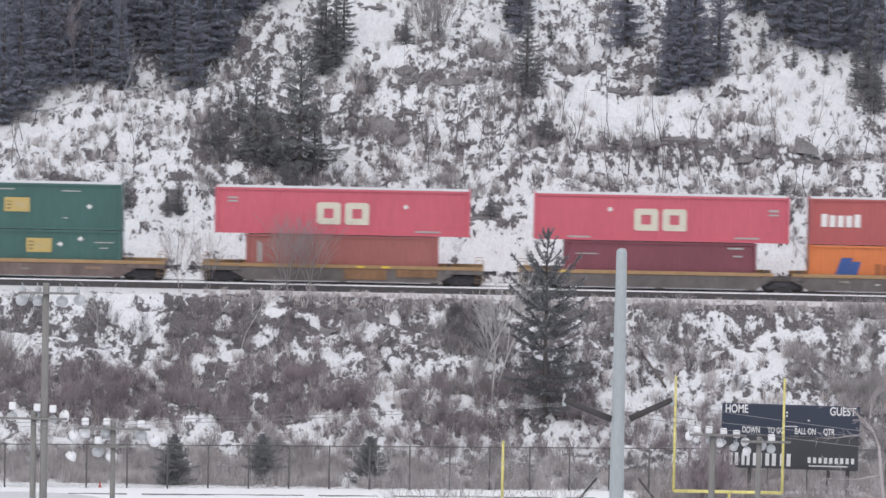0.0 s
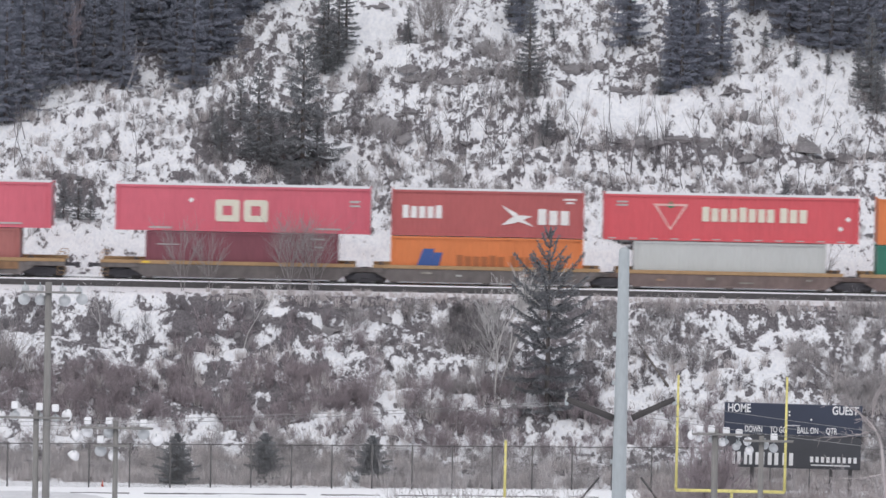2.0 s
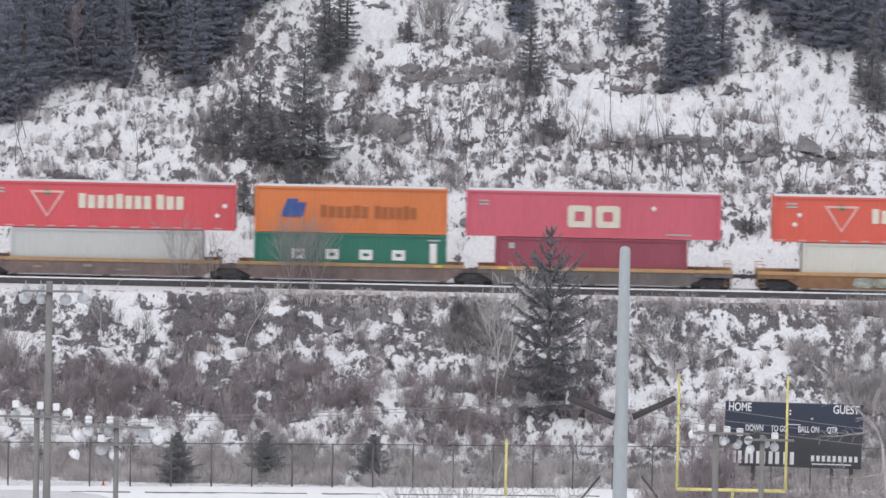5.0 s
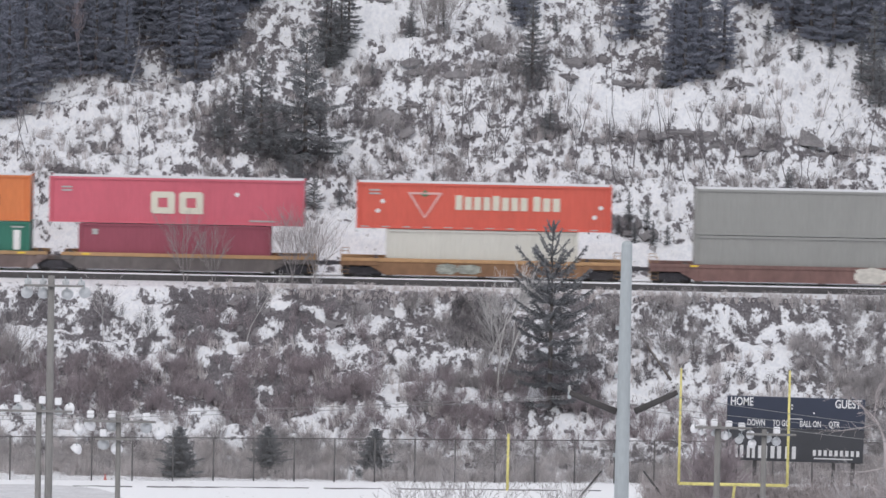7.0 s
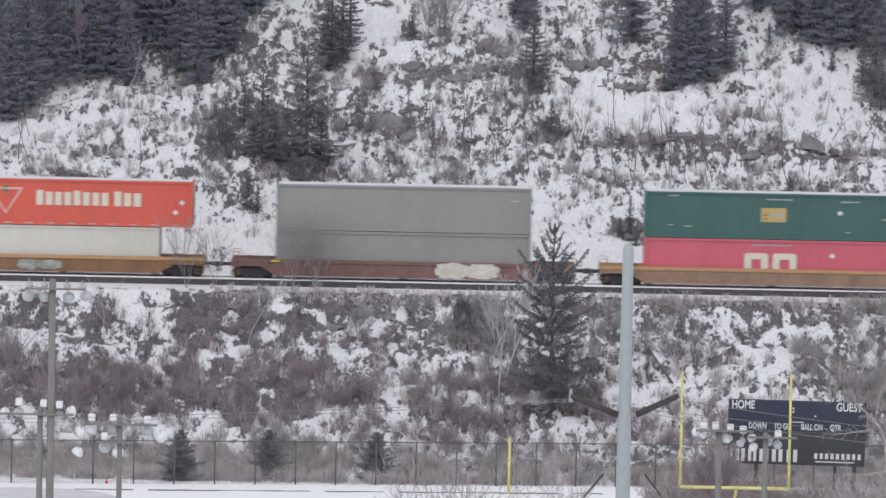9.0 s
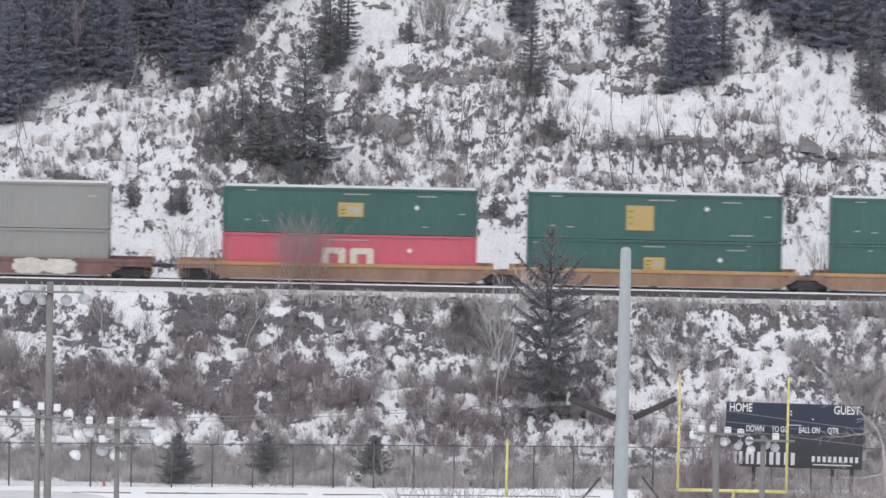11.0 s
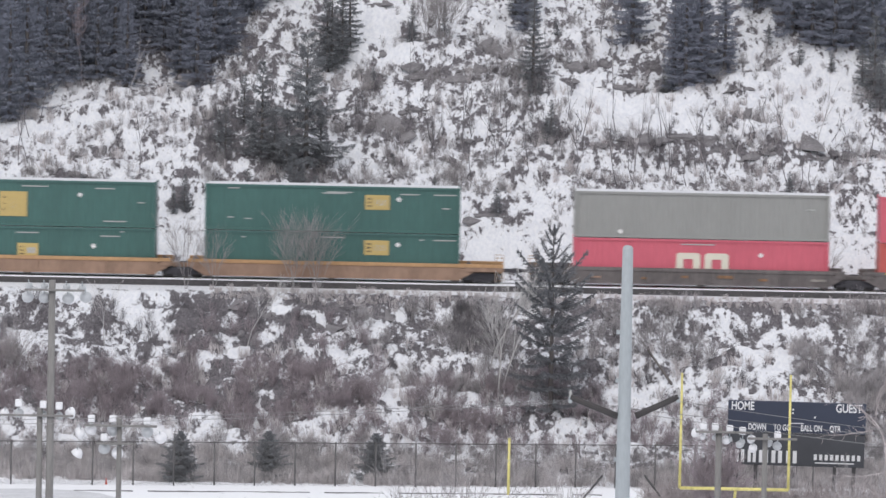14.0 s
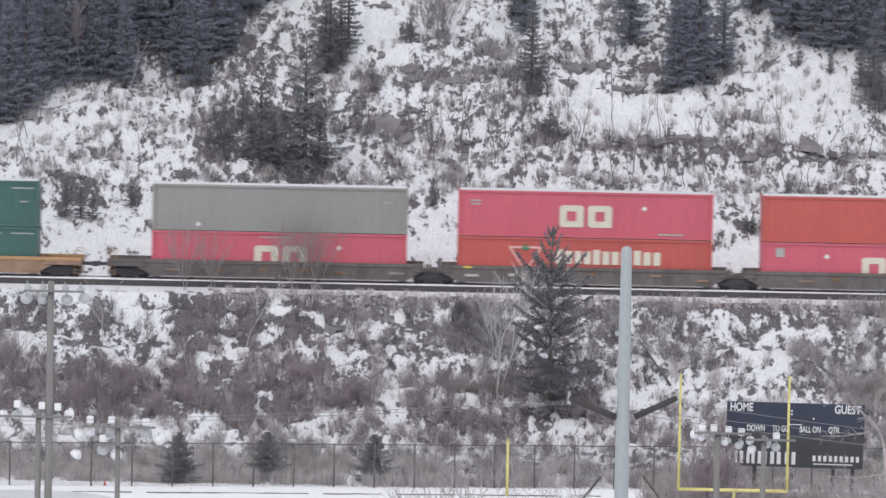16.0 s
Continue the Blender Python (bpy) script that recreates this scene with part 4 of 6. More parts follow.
def well_car(left, feet, side, chord, left_end, right_end, label, extras=()):
    """One well with its side sills, ribs, end platforms and bogies; left is the left end of the well. Ends: 'own' bogie and coupler,
    'shared' bogie carried here, 'none' where the neighbour carries it."""
    length = {53: 16.3, 40: 12.4}[feet]
    car = thing("well_car", label, "railway car", group="well cars of the train")
    key = (feet, side.name, chord.name)
    for s in (-1, 1):
        y = s * 1.44

        def panel():
            bm = bmesh.new()
            box(bm, -0.1, length + 0.1, y - 0.012, y + 0.012, 0.36, 1.14)
            return bm

        part("side_panel", cached(("panel", s) + key, lambda: mesh_of("side_panel", panel(), side)), None, car)
        part("top_chord", cached(("chord", s) + key, lambda: mesh_of("top_chord", boxes((-0.3, length + 0.3, y - 0.075, y + 0.075, 1.10, 1.33), bevel=0.02), chord)), None, car)
        part("bottom_chord", cached(("low", s) + key, lambda: mesh_of("bottom_chord", boxes((0, length, y - 0.07, y + 0.05, 0.28, 0.39), bevel=0.015), side)), None, car)
        n = 9 if feet == 40 else 12
        rib = cached(("rib", s) + key, lambda: mesh_of("rib", boxes((-0.05, 0.05, y - 0.05, y + 0.05, 0.39, 1.10), bevel=0.012), side))
        for i in range(n):
            part("rib", rib, None, car).location = (0.4 + i * (length - 0.8) / (n - 1), 0, 0)
    for x in (0.1, length / 2 - 0.25, length - 0.6):
        part("cross_bearer", cached("bearer", lambda: mesh_of("cross_bearer", boxes((0, 0.5, -1.4, 1.4, 0.19, 0.265), bevel=0.01), CAR_DARK)), None, car).location.x = x
    reach = {"own": 3.1, "shared": 1.62, "none": 1.62}
    for end, kind, o, d in (("l", left_end, 0, -1), ("r", right_end, length, 1)):
        e = reach[kind] - (0.35 if kind == "own" else 0)

        def platform():
            bm = bmesh.new()
            x0, x1 = sorted((o + d * 0.05, o + d * (e - 0.05)))
            box(bm, x0, x1, -0.55, 0.55, 0.72, 1.0, 0.03)
            a, b = sorted((o + d * 0.02, o + d * 0.85))
            box(bm, a, b, -1.44, 1.44, 0.98, 1.06, 0.02)
            # sloping gussets from the sills to the centre sill
            for s in (-1, 1):
                pts = [(o, 1.05), (o + d * 1.1, 1.05), (o + d * 0.85, 0.8), (o, 0.36)]
                slab(bm, pts if d > 0 else pts[::-1], s * 1.4 - 0.02, s * 1.4 + 0.02)
            return bm

        part("end_platform", cached(("plat", end, kind) + key, lambda: mesh_of("end_platform", platform(), side)), None, car)
        # sills that reach out over the bogies
        out = 2.75 if kind == "own" else 1.0
        a, b = sorted((o + d * 0.3, o + d * out))
        for s in (-1, 1):
            part("end_sill", cached(("end_sill", end, kind, s) + key, lambda: mesh_of("end_sill", boxes((a, b, s * 1.44 - 0.05, s * 1.44 + 0.05, 0.84, 1.12), bevel=0.015), side)), None, car)
            part("end_chord", cached(("end_chord", end, kind, s) + key, lambda: mesh_of("end_chord", boxes((a, b, s * 1.44 - 0.07, s * 1.44 + 0.07, 1.122, 1.325), bevel=0.015), chord)), None, car)
        if kind == "own":
            bogie(car, o + d * 1.35)

            def deck():
                bm = bmesh.new()
                a, b = sorted((o + d * 0.8, o + d * 2.75))
                box(bm, a, b, -1.3, 1.3, 1.08, 1.13, 0.01)
                return bm

            part("walkway", cached(("deck", end) + key, lambda: mesh_of("walkway", deck(), CAR_DARK)), None, car)

            def coupler():
                bm = bmesh.new()
                a, b = sorted((o + d * 2.6, o + d * 3.45))
                box(bm, a, b, -0.11, 0.11, 0.76, 0.98, 0.03)
                a, b = sorted((o + d * 3.3, o + d * 3.6))
                box(bm, a, b, -0.19, 0.19, 0.70, 1.02, 0.05)
                return bm

            part("coupler", cached(("coupler", end, feet), lambda: mesh_of("coupler", coupler(), TRUCK)), None, car)

            def rail_frame(sides):
                bm = bmesh.new()
                x = o + d * 2.72
                for s in sides:
                    tube(bm, (x, s * 1.28, 0.25), (x, s * 1.28, 1.75), 0.02, sides=6)
                    tube(bm, (x, s * 1.28, 1.75), (x - d * 0.45, s * 1.28, 1.75), 0.02, sides=6)
                    tube(bm, (x - d * 0.45, s * 1.28, 0.25), (x - d * 0.45, s * 1.28, 1.75), 0.02, sides=6)
                    for k in range(4):
                        tube(bm, (x, s * 1.28, 0.3 + k * 0.24), (x - d * 0.45, s * 1.28, 0.3 + k * 0.24), 0.014, sides=5)
                return bm

            for q in (-1, 1):
                part("ladder", cached(("ladder", end, feet, q), lambda: mesh_of("ladder", rail_frame((q,)), CHORD_TAN)), None, car)
        elif kind == "shared":
            bogie(car, o + d * 1.66)
            part("articulation", cached(("art", end, feet), lambda: mesh_of("articulation", lathe(bmesh.new(), [(0.3, 0.62), (0.34, 0.68), (0.34, 0.98), (0.26, 1.05)], 14, at=(o + d * 1.66, 0, 0)), TRUCK)), None, car)
        # brake stand
        part("brake_stand", cached(("brake", end, feet), lambda: mesh_of("brake_stand", boxes((o + d * 0.5 - 0.08, o + d * 0.5 + 0.08, -0.95, -0.8, 1.05, 1.5), (o + d * 0.5 - 0.16, o + d * 0.5 + 0.2, -0.7, -0.3, 1.05, 1.32), bevel=0.02), CAR_DARK)), None, car)
    for name, material, x0, x1, z0, z1, lab in extras:
        part(name, wobbly_patch(x0, x1, z0, z1) if name == "graffiti" else boxes((x0, x1, -1.525, -1.50, z0, z1), bevel=0.008), material, car, lab)
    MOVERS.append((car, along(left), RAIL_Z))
    return car


def dots_along(*xs):
    return [("reflector", YELLOW_DOT, x, x + 0.5, 1.16, 1.28, "yellow reflective strip") for x in xs]


def blob(m, x0, x1, z0, z1, lab="pale graffiti patch"):
    return ("graffiti", m, x0, x1, z0, z1, lab)


def worn_marks(seed, length, n=5):
    """Small faded stencils and bare patches along a dirty sill."""
    r = np.random.default_rng(seed)
    out = []
    for k in range(n):
        x = (k + 0.2 + 0.6 * r.random()) * length / n
        z, w, h = 0.55 + 0.3 * r.random(), 0.3 + 0.7 * r.random(), 0.10 + 0.12 * r.random()
        out.append(("panel_patch", (MARK_DIM, CAR_TAN, CAR_RUST, FADED)[int(r.integers(0, 4))], x, x + w, z, z + h, "faded paint patch"))
    return out


def rake():
    five = "dark grimy well unit with tan top chord"
    well_car(-237, 53, CAR_BROWN, CHORD_TAN, "shared", "own", "grimy brown well car with tan top chord", worn_marks(7, 16, 4))
    well_car(437, 40, CAR_DARK, CHORD_TAN, "own", "own", "weathered well car with ochre patch on its side",
             dots_along(7.1, 8.7) + [("panel_patch", CAR_RUST, 6.3, 9.0, 0.42, 1.08, "ochre replacement panel"), ("panel_patch", CAR_RUST, 9.6, 12.2, 0.6, 1.08, "rust-stained panel")])
    well_car(1000, 40, CAR_DARK, CHORD_TAN, "own", "shared", five, dots_along(-0.1))
    well_car(1435, 40, CAR_DARK, CHORD_TAN, "none", "shared", five, worn_marks(5, 12, 4))
    well_car(1866, 40, CAR_BROWN, CHORD_TAN, "none", "shared", five, worn_marks(6, 12, 4))
    well_car(2299, 40, CAR_BROWN, CHORD_TAN, "none", "shared", five, dots_along(11.5))
    well_car(2727, 40, CAR_DARK, CHORD_OCHRE, "none", "own", five, dots_along(0.3))
    well_car(3271, 40, CAR_RUST, CHORD_OCHRE, "own", "own", "rusty ochre well car with a sprayed patch", [blob(DARK_SPRAY, 3.3, 4.7, 0.36, 1.06, "grey-green sprayed patch"), blob(DARK_SPRAY, 4.6, 6.2, 0.4, 1.02, "grey-green sprayed patch")])
    well_car(3820, 53, CAR_RED, CAR_RED, "own", "own", "rusty red well car with pale graffiti", dots_along(-0.2) + [blob(GRAFFITI, 10.15, 12.35, 0.27, 1.33), blob(GRAFFITI, 12.1, 14.3, 0.30, 1.30)])
    well_car(4474, 53, CAR_TAN, CHORD_OCHRE, "own", "shared", "dusty tan well unit with ochre top chord")
    well_car(5015, 53, CAR_TAN, CHORD_OCHRE, "none", "shared", "dusty tan well unit with ochre top chord")
    well_car(5555, 53, CAR_TAN, CHORD_OCHRE, "none", "own", "dusty tan well unit with ochre top chord")
    well_car(6210, 53, CAR_DARK, CAR_DARK, "own", "shared", "dark grimy well unit with flaking paint", worn_marks(2, 16, 6))
    well_car(6752, 53, CAR_DARK, CAR_DARK, "none", "shared", "dark grimy well unit with flaking paint", dots_along(0.5) + worn_marks(3, 16, 7))
    well_car(7292, 53, CAR_DARK, CAR_DARK, "none", "shared", "dark grimy well unit with flaking paint", worn_marks(4, 16))


stack()
rake()

# ---- plants ----
rng = np.random.default_rng(7)


def ribbons(a, b, w0, w1, seed_dir=None):
    """Flat tapering strips from points a to points b; arrays of vertices and quads."""
    a, b = np.asarray(a, float), np.asarray(b, float)
    d = b - a
    side = np.cross(d, seed_dir if seed_dir is not None else rng.normal(size=d.shape))
    side /= np.linalg.norm(side, axis=1, keepdims=True) + 1e-9
    w0, w1 = np.broadcast_to(w0, len(a))[:, None] / 2, np.broadcast_to(w1, len(a))[:, None] / 2
    v = np.stack([a - side * w0, a + side * w0, b + side * w1, b - side * w1], 1).reshape(-1, 3)
    f = np.arange(len(v)).reshape(-1, 4)
    return v, f


def conifer_meshes(height, radius, seed, needles, skirt=0.06, ragged=0.35, whorls=30, arms=7, taper=0.75, sweep=0.5, fine=0.055, stagger=0.7):
    """Trunk and crown of a spruce: whorls of drooping boughs, each with side twigs hung with narrow needle sprays."""
    r = np.random.default_rng(seed)
    bm = bmesh.new()
    tube(bm, (0, 0, -0.4), (0, 0, height * 0.5), height * 0.017 + 0.03, height * 0.011 + 0.02, 8)
    tube(bm, (0, 0, height * 0.5), (0, 0, height), height * 0.011 + 0.02, 0.012, 6)
    trunk = mesh_of("trunk", bm, BARK)
    A, B, W0, W1 = [], [], [], []

    def spray(p, q, w):
        A.append(p), B.append(q), W0.append(w), W1.append(w * 0.4)

    for i in range(whorls):
        h = skirt + (1 - skirt) * (i + r.random() * 0.7) / whorls
        span = radius * (1 - h) ** taper * (0.78 + 0.22 * math.sin(i * 2.1 + seed)) + 0.12
        for k in range(arms):
            if r.random() < 0.10:
                continue
            h = min(0.995, skirt + (1 - skirt) * (i + r.random() * stagger) / whorls)
            az = 2 * math.pi * (k + r.random()) / arms
            L = span * (1 - ragged * r.random())
            rise = (sweep - (sweep + 0.32) * (1 - h)) * L
            p0 = np.array([0, 0, h * height])
            steps = max(3, int(L / 0.17))
            prev = p0
            out = np.array([math.cos(az), math.sin(az), 0])
            across = np.array([-out[1], out[0], 0])
            for j in range(1, steps + 1):
                t = j / steps
                p = p0 + out * L * t + np.array([0, 0, rise * t * (1.35 - 0.5 * t * t) + (0.10 * L * t ** 3)])
                spray(prev, p, fine * 1.2)
                for s in (-1, 1):
                    ln = (0.14 + 0.34 * L * (1 - t * 0.8)) * (0.5 + r.random() * 0.6)
                    tip = p + across * s * ln + out * ln * 0.55 + np.array([0, 0, -ln * (0.15 + 0.4 * r.random())])
                    spray(p, tip, fine * 1.3)
                    for u in (0.45, 0.8):
                        c = p + (tip - p) * u
                        spray(c, c + r.normal(size=3) * 0.07 + np.array([0, 0, -0.10 - 0.12 * r.random()]), fine)
                        spray(c, c + out * 0.15 + r.normal(size=3) * 0.06, fine)
                spray(p, p + np.array([0, 0, -0.12 - 0.16 * r.random()]) + out * 0.05, fine * 1.2)
                prev = p
    spray(np.array([0, 0, height * 0.97]), np.array([0, 0, height * 1.03]), 0.06)
    v, f = ribbons(A, B, np.array(W0), np.array(W1))
    return trunk, bulk_mesh("crown", v, f, needles)


def conifer(meshes, x, y, size, label, group="", turn=0.0, name="spruce_tree"):
    t = thing(name, label, "tree", pose(x, y, gz(x, y) - 0.1, 0, 0, turn) @ Matrix.Diagonal((size, size, size, 1)), group)
    part("trunk", meshes[0], None, t)
    part("crown", meshes[1], None, t)
    return t


def branch_segments(r, height, spread, depth, start_r, lean=0.0, forks=3, low=0.35):
    """Limbs of a leafless tree as tapering pieces (a, b, ra, rb)."""
    out = []

    def grow(p, d, length, rad, level):
        steps = 3 if level < depth else 2
        for s in range(steps):
            d = (d + Vector((r.normal(), r.normal(), r.normal() * 0.5 + 0.25)) * 0.13).normalized()
            q = p + d * (length / steps)
            r2 = rad * (0.82 if s < steps - 1 else 0.7)
            out.append((p, q, rad, r2))
            if level < depth and (level > 0 or s >= 1 or low < 0.2):
                for _ in range(forks if s else max(1, forks - 1)):
                    k = Vector((r.normal(), r.normal(), r.normal() * 0.4)).normalized()
                    nd = (d * (1.1 - spread * 0.35) + k * spread).normalized()
                    grow(p.lerp(q, 0.3 + 0.7 * r.random()), nd, length * (0.42 + 0.22 * r.random()), max(r2 * 0.55, 0.006), level + 1)
            p, rad = q, r2

    grow(Vector((0, 0, -0.2)), Vector((lean, 0, 1)).normalized(), height, start_r, 0)
    return out


def bare_tree_mesh(seed, height, spread=0.8, depth=3, start_r=0.09, material=ASPEN, lean=0.0, forks=3, thin=0.011, stems=1, fan=0.8):
    """Trunk and crown of a leafless tree; several stems spread like a fan."""
    r = np.random.default_rng(seed)
    low, high = bmesh.new(), bmesh.new()
    for k in range(stems):
        tilt = lean + (k - (stems - 1) / 2) * fan / stems
        for i, (a, b, ra, rb) in enumerate(branch_segments(r, height * (1 - 0.25 * r.random() if k else 1), spread, depth, start_r, tilt, forks)):
            bm = low if ra > start_r * 0.6 else high
            tube(bm, a, b, max(ra, thin), max(rb, thin * 0.8), 5 if ra > 0.03 else 3, caps=False)
    return mesh_of("trunk", low, material), mesh_of("crown", high, material)


def shrub_variant(seed, stems, height, radius, twigs):
    """A leafless bush: stems that spread from the root, each with short side twigs."""
    r = np.random.default_rng(seed)
    A, B, W = [], [], []
    for i in range(stems):
        az, tilt = r.random() * 6.283, (0.15 + 0.85 * r.random()) * radius
        top = np.array([math.cos(az) * tilt, math.sin(az) * tilt, height * (0.55 + 0.5 * r.random())])
        base = np.array([math.cos(az), math.sin(az), 0]) * 0.15 * r.random()
        mid = base + (top - base) * 0.5 + r.normal(size=3) * 0.06 * height
        A += [base, mid]
        B += [mid, top]
        W += [0.03, 0.022]
        for k in range(twigs):
            t = 0.3 + 0.7 * r.random()
            p = mid + (top - mid) * (t * 2 - 1) if t > 0.5 else base + (mid - base) * t * 2
            q = p + r.normal(size=3) * height * 0.16 + np.array([0, 0, height * 0.14])
            A.append(p), B.append(q), W.append(0.018)
    return np.array(A), np.array(B), np.array(W)


def scatter(name, variants, places, material, label, category):
    """Many bushes or tufts as one mesh that nobody could count."""
    V, F, n = [], [], 0
    for x, y, z, s, turn, k in places:
        A, B, W = variants[k % len(variants)]
        c, sn = math.cos(turn), math.sin(turn)
        R = np.array([[c, -sn, 0], [sn, c, 0], [0, 0, 1]]) * s
        o = np.array([x, y, z])
        v, f = ribbons(A @ R.T + o, B @ R.T + o, W * max(s, 0.7), W * 0.45 * max(s, 0.7))
        V.append(v), F.append(f + n)
        n += len(v)
    ob = new(name, bulk_mesh(name, np.concatenate(V), np.concatenate(F), material))
    return tagged(ob, label, category, kind="stuff")


FENCE_A, FENCE_B = Vector((-27.01, 296.95, 0)), Vector((28.57, 303.70, 0))


def fence_y(x):
    return FENCE_A.y + (x - FENCE_A.x) * (FENCE_B.y - FENCE_A.y) / (FENCE_B.x - FENCE_A.x)


def strew(boxes_counts, size=(0.6, 1.3), spread=1.15, follow=False):
    """Places inside stretches of ground (middle x, middle y, half widths, count)."""
    out = []
    for cx, cy, rx, ry, n in boxes_counts:
        xs, ys = cx + rx * spread * (rng.random(n * 2) * 2 - 1), cy + max(ry, 0.5) * spread * (rng.random(n * 2) * 2 - 1)
        keep = value_noise(xs / 1.7 + 40, ys / 1.7, 77) + 0.35 * rng.random(n * 2) > 0.55
        xs, ys = xs[keep][:n], ys[keep][:n]
        ok = ~((ys > 325.5) & (ys < 337.2)) & (ys > fence_y(xs) + 0.25)
        if follow:  # little grows where the snow lies closed
            ok &= rng.random(len(xs)) < np.clip(bare_share(xs, ys) * 1.9 + 0.06, 0, 1)
        xs, ys = xs[ok], ys[ok]
        zs = ground_z(xs, ys)
        for x, y, z in zip(xs, ys, zs):
            out.append((x, y, z - 0.05, size[0] + (size[1] - size[0]) * rng.random(), rng.random() * 6.28, int(rng.integers(0, 50))))
    return out


SHRUBS = [shrub_variant(i, 13, 1.1, 0.55, 5) for i in range(6)]
THICK = [shrub_variant(20 + i, 20, 1.3, 0.7, 5) for i in range(5)]
TUFTS = [shrub_variant(40 + i, 22, 0.62, 0.32, 0) for i in range(5)]

scatter("hill_brush", SHRUBS, strew([
    (-22.67, 350.02, 7.19, 4.97, 300), (-2.20, 350.77, 6.46, 5.42, 380), (16.62, 352.23, 13.13, 6.88, 700), (-5.06, 358.15, 9.30, 2.60, 160), (4.24, 360.80, 7.81, 3.80, 140),
    (24.38, 354.75, 5.54, 3.40, 60), (0.03, 342.78, 29.14, 2.93, 260)], (0.3, 0.85), follow=True), GREY_TWIG, "leafless grey brush scattered over the snowy hillside", "brush")
scatter("dark_brush", SHRUBS, strew([
    (-11.08, 349.52, 5.48, 4.13, 130), (5.59, 353.65, 2.87, 3.95, 50), (20.72, 349.85, 8.88, 1.95, 60), (-5.82, 324.50, 9.99, 5.95, 140), (-21.50, 321.35, 5.74, 3.40, 60),
    (12.17, 320.60, 3.14, 6.65, 60), (18.63, 320.93, 2.97, 5.43, 20), (6.55, 315.08, 3.08, 3.28, 50), (-22.38, 356.48, 8.09, 2.57, 60), (1.95, 322.68, 1.31, 2.66, 130)], (0.4, 1.0), follow=True), DARK_TWIG, "dark leafless scrub on the slopes", "brush")
scatter("red_brown_thicket", THICK, strew([
    (-16.00, 314.23, 10.57, 2.92, 380), (-15.69, 309.03, 10.40, 1.32, 10), (6.18, 311.02, 10.83, 2.38, 150), (-10.66, 321.08, 5.05, 2.72, 30), (3.81, 313.35, 5.11, 2.25, 90)], (0.5, 1.1)),
    RUST_TWIG, "red-brown leafless thicket on the embankment", "thicket")
scatter("grey_thicket", THICK, strew([
    (24.54, 324.12, 2.94, 9.73, 120), (2.25, 320.88, 2.26, 7.27, 60), (12.42, 324.95, 3.69, 5.70, 60), (10.77, 327.75, 17.21, 2.45, 160), (25.90, 312.60, 1.70, 3.85, 90), (-0.69, 318.82, 4.85, 5.32, 60)], (0.5, 1.1)),
    GREY_TWIG, "grey leafless thicket on the embankment", "thicket")
scatter("fence_brush", THICK, strew([(0.43, 304.03, 25.98, 2.93, 420), (0.35, 307.52, 26.23, 1.22, 100)], (0.5, 1.0)),
    GREY_TWIG, "grey leafless brush standing behind the fence", "brush")
scatter("dead_grass", TUFTS, strew([
    (0.46, 303.40, 25.91, 2.90, 3600), (0.48, 329.60, 28.17, 3.30, 300), (10.09, 328.18, 17.95, 2.72, 700), (0.27, 313.90, 26.75, 4.85, 500), (-0.08, 350.55, 29.76, 5.15, 220)], (0.8, 1.6)),
    GRASS, "dry grass tufts standing out of the snow", "grass")

# short grass on the verge between track and embankment
VERGE = [(x, y, gz(x, y) - 0.03, 0.3 + 0.4 * rng.random(), rng.random() * 6.28, int(rng.integers(0, 50)))
         for x, y in zip(-15 + 46 * rng.random(700), 325.8 + 2.0 * rng.random(700) ** 1.8)]
scatter("verge_grass", TUFTS, VERGE, GRASS, "short dry grass poking through snow beside the track", "grass")

SPRUCE = [conifer_meshes(10, 4.2, 3, NEEDLE, skirt=0.05, ragged=0.45, whorls=16, arms=6, taper=0.7, sweep=0.6, stagger=1.5),
          conifer_meshes(10, 2.7, 5, NEEDLE, ragged=0.6, whorls=21, arms=5, taper=0.85, sweep=0.7, stagger=0.4),
          conifer_meshes(10, 3.2, 9, NEEDLE, ragged=0.6, whorls=19, arms=5, taper=0.8, sweep=0.6, stagger=0.6)]
FOREST = [conifer_meshes(14, 2.7, 12 + i, NEEDLE_HAZED, skirt=0.03, ragged=0.4, whorls=92, arms=3, stagger=5.0, fine=0.045) for i in range(3)]
LITTLE = conifer_meshes(6.0, 4.2, 31, NEEDLE, skirt=0.03, ragged=0.25, whorls=22, arms=8, taper=0.85)

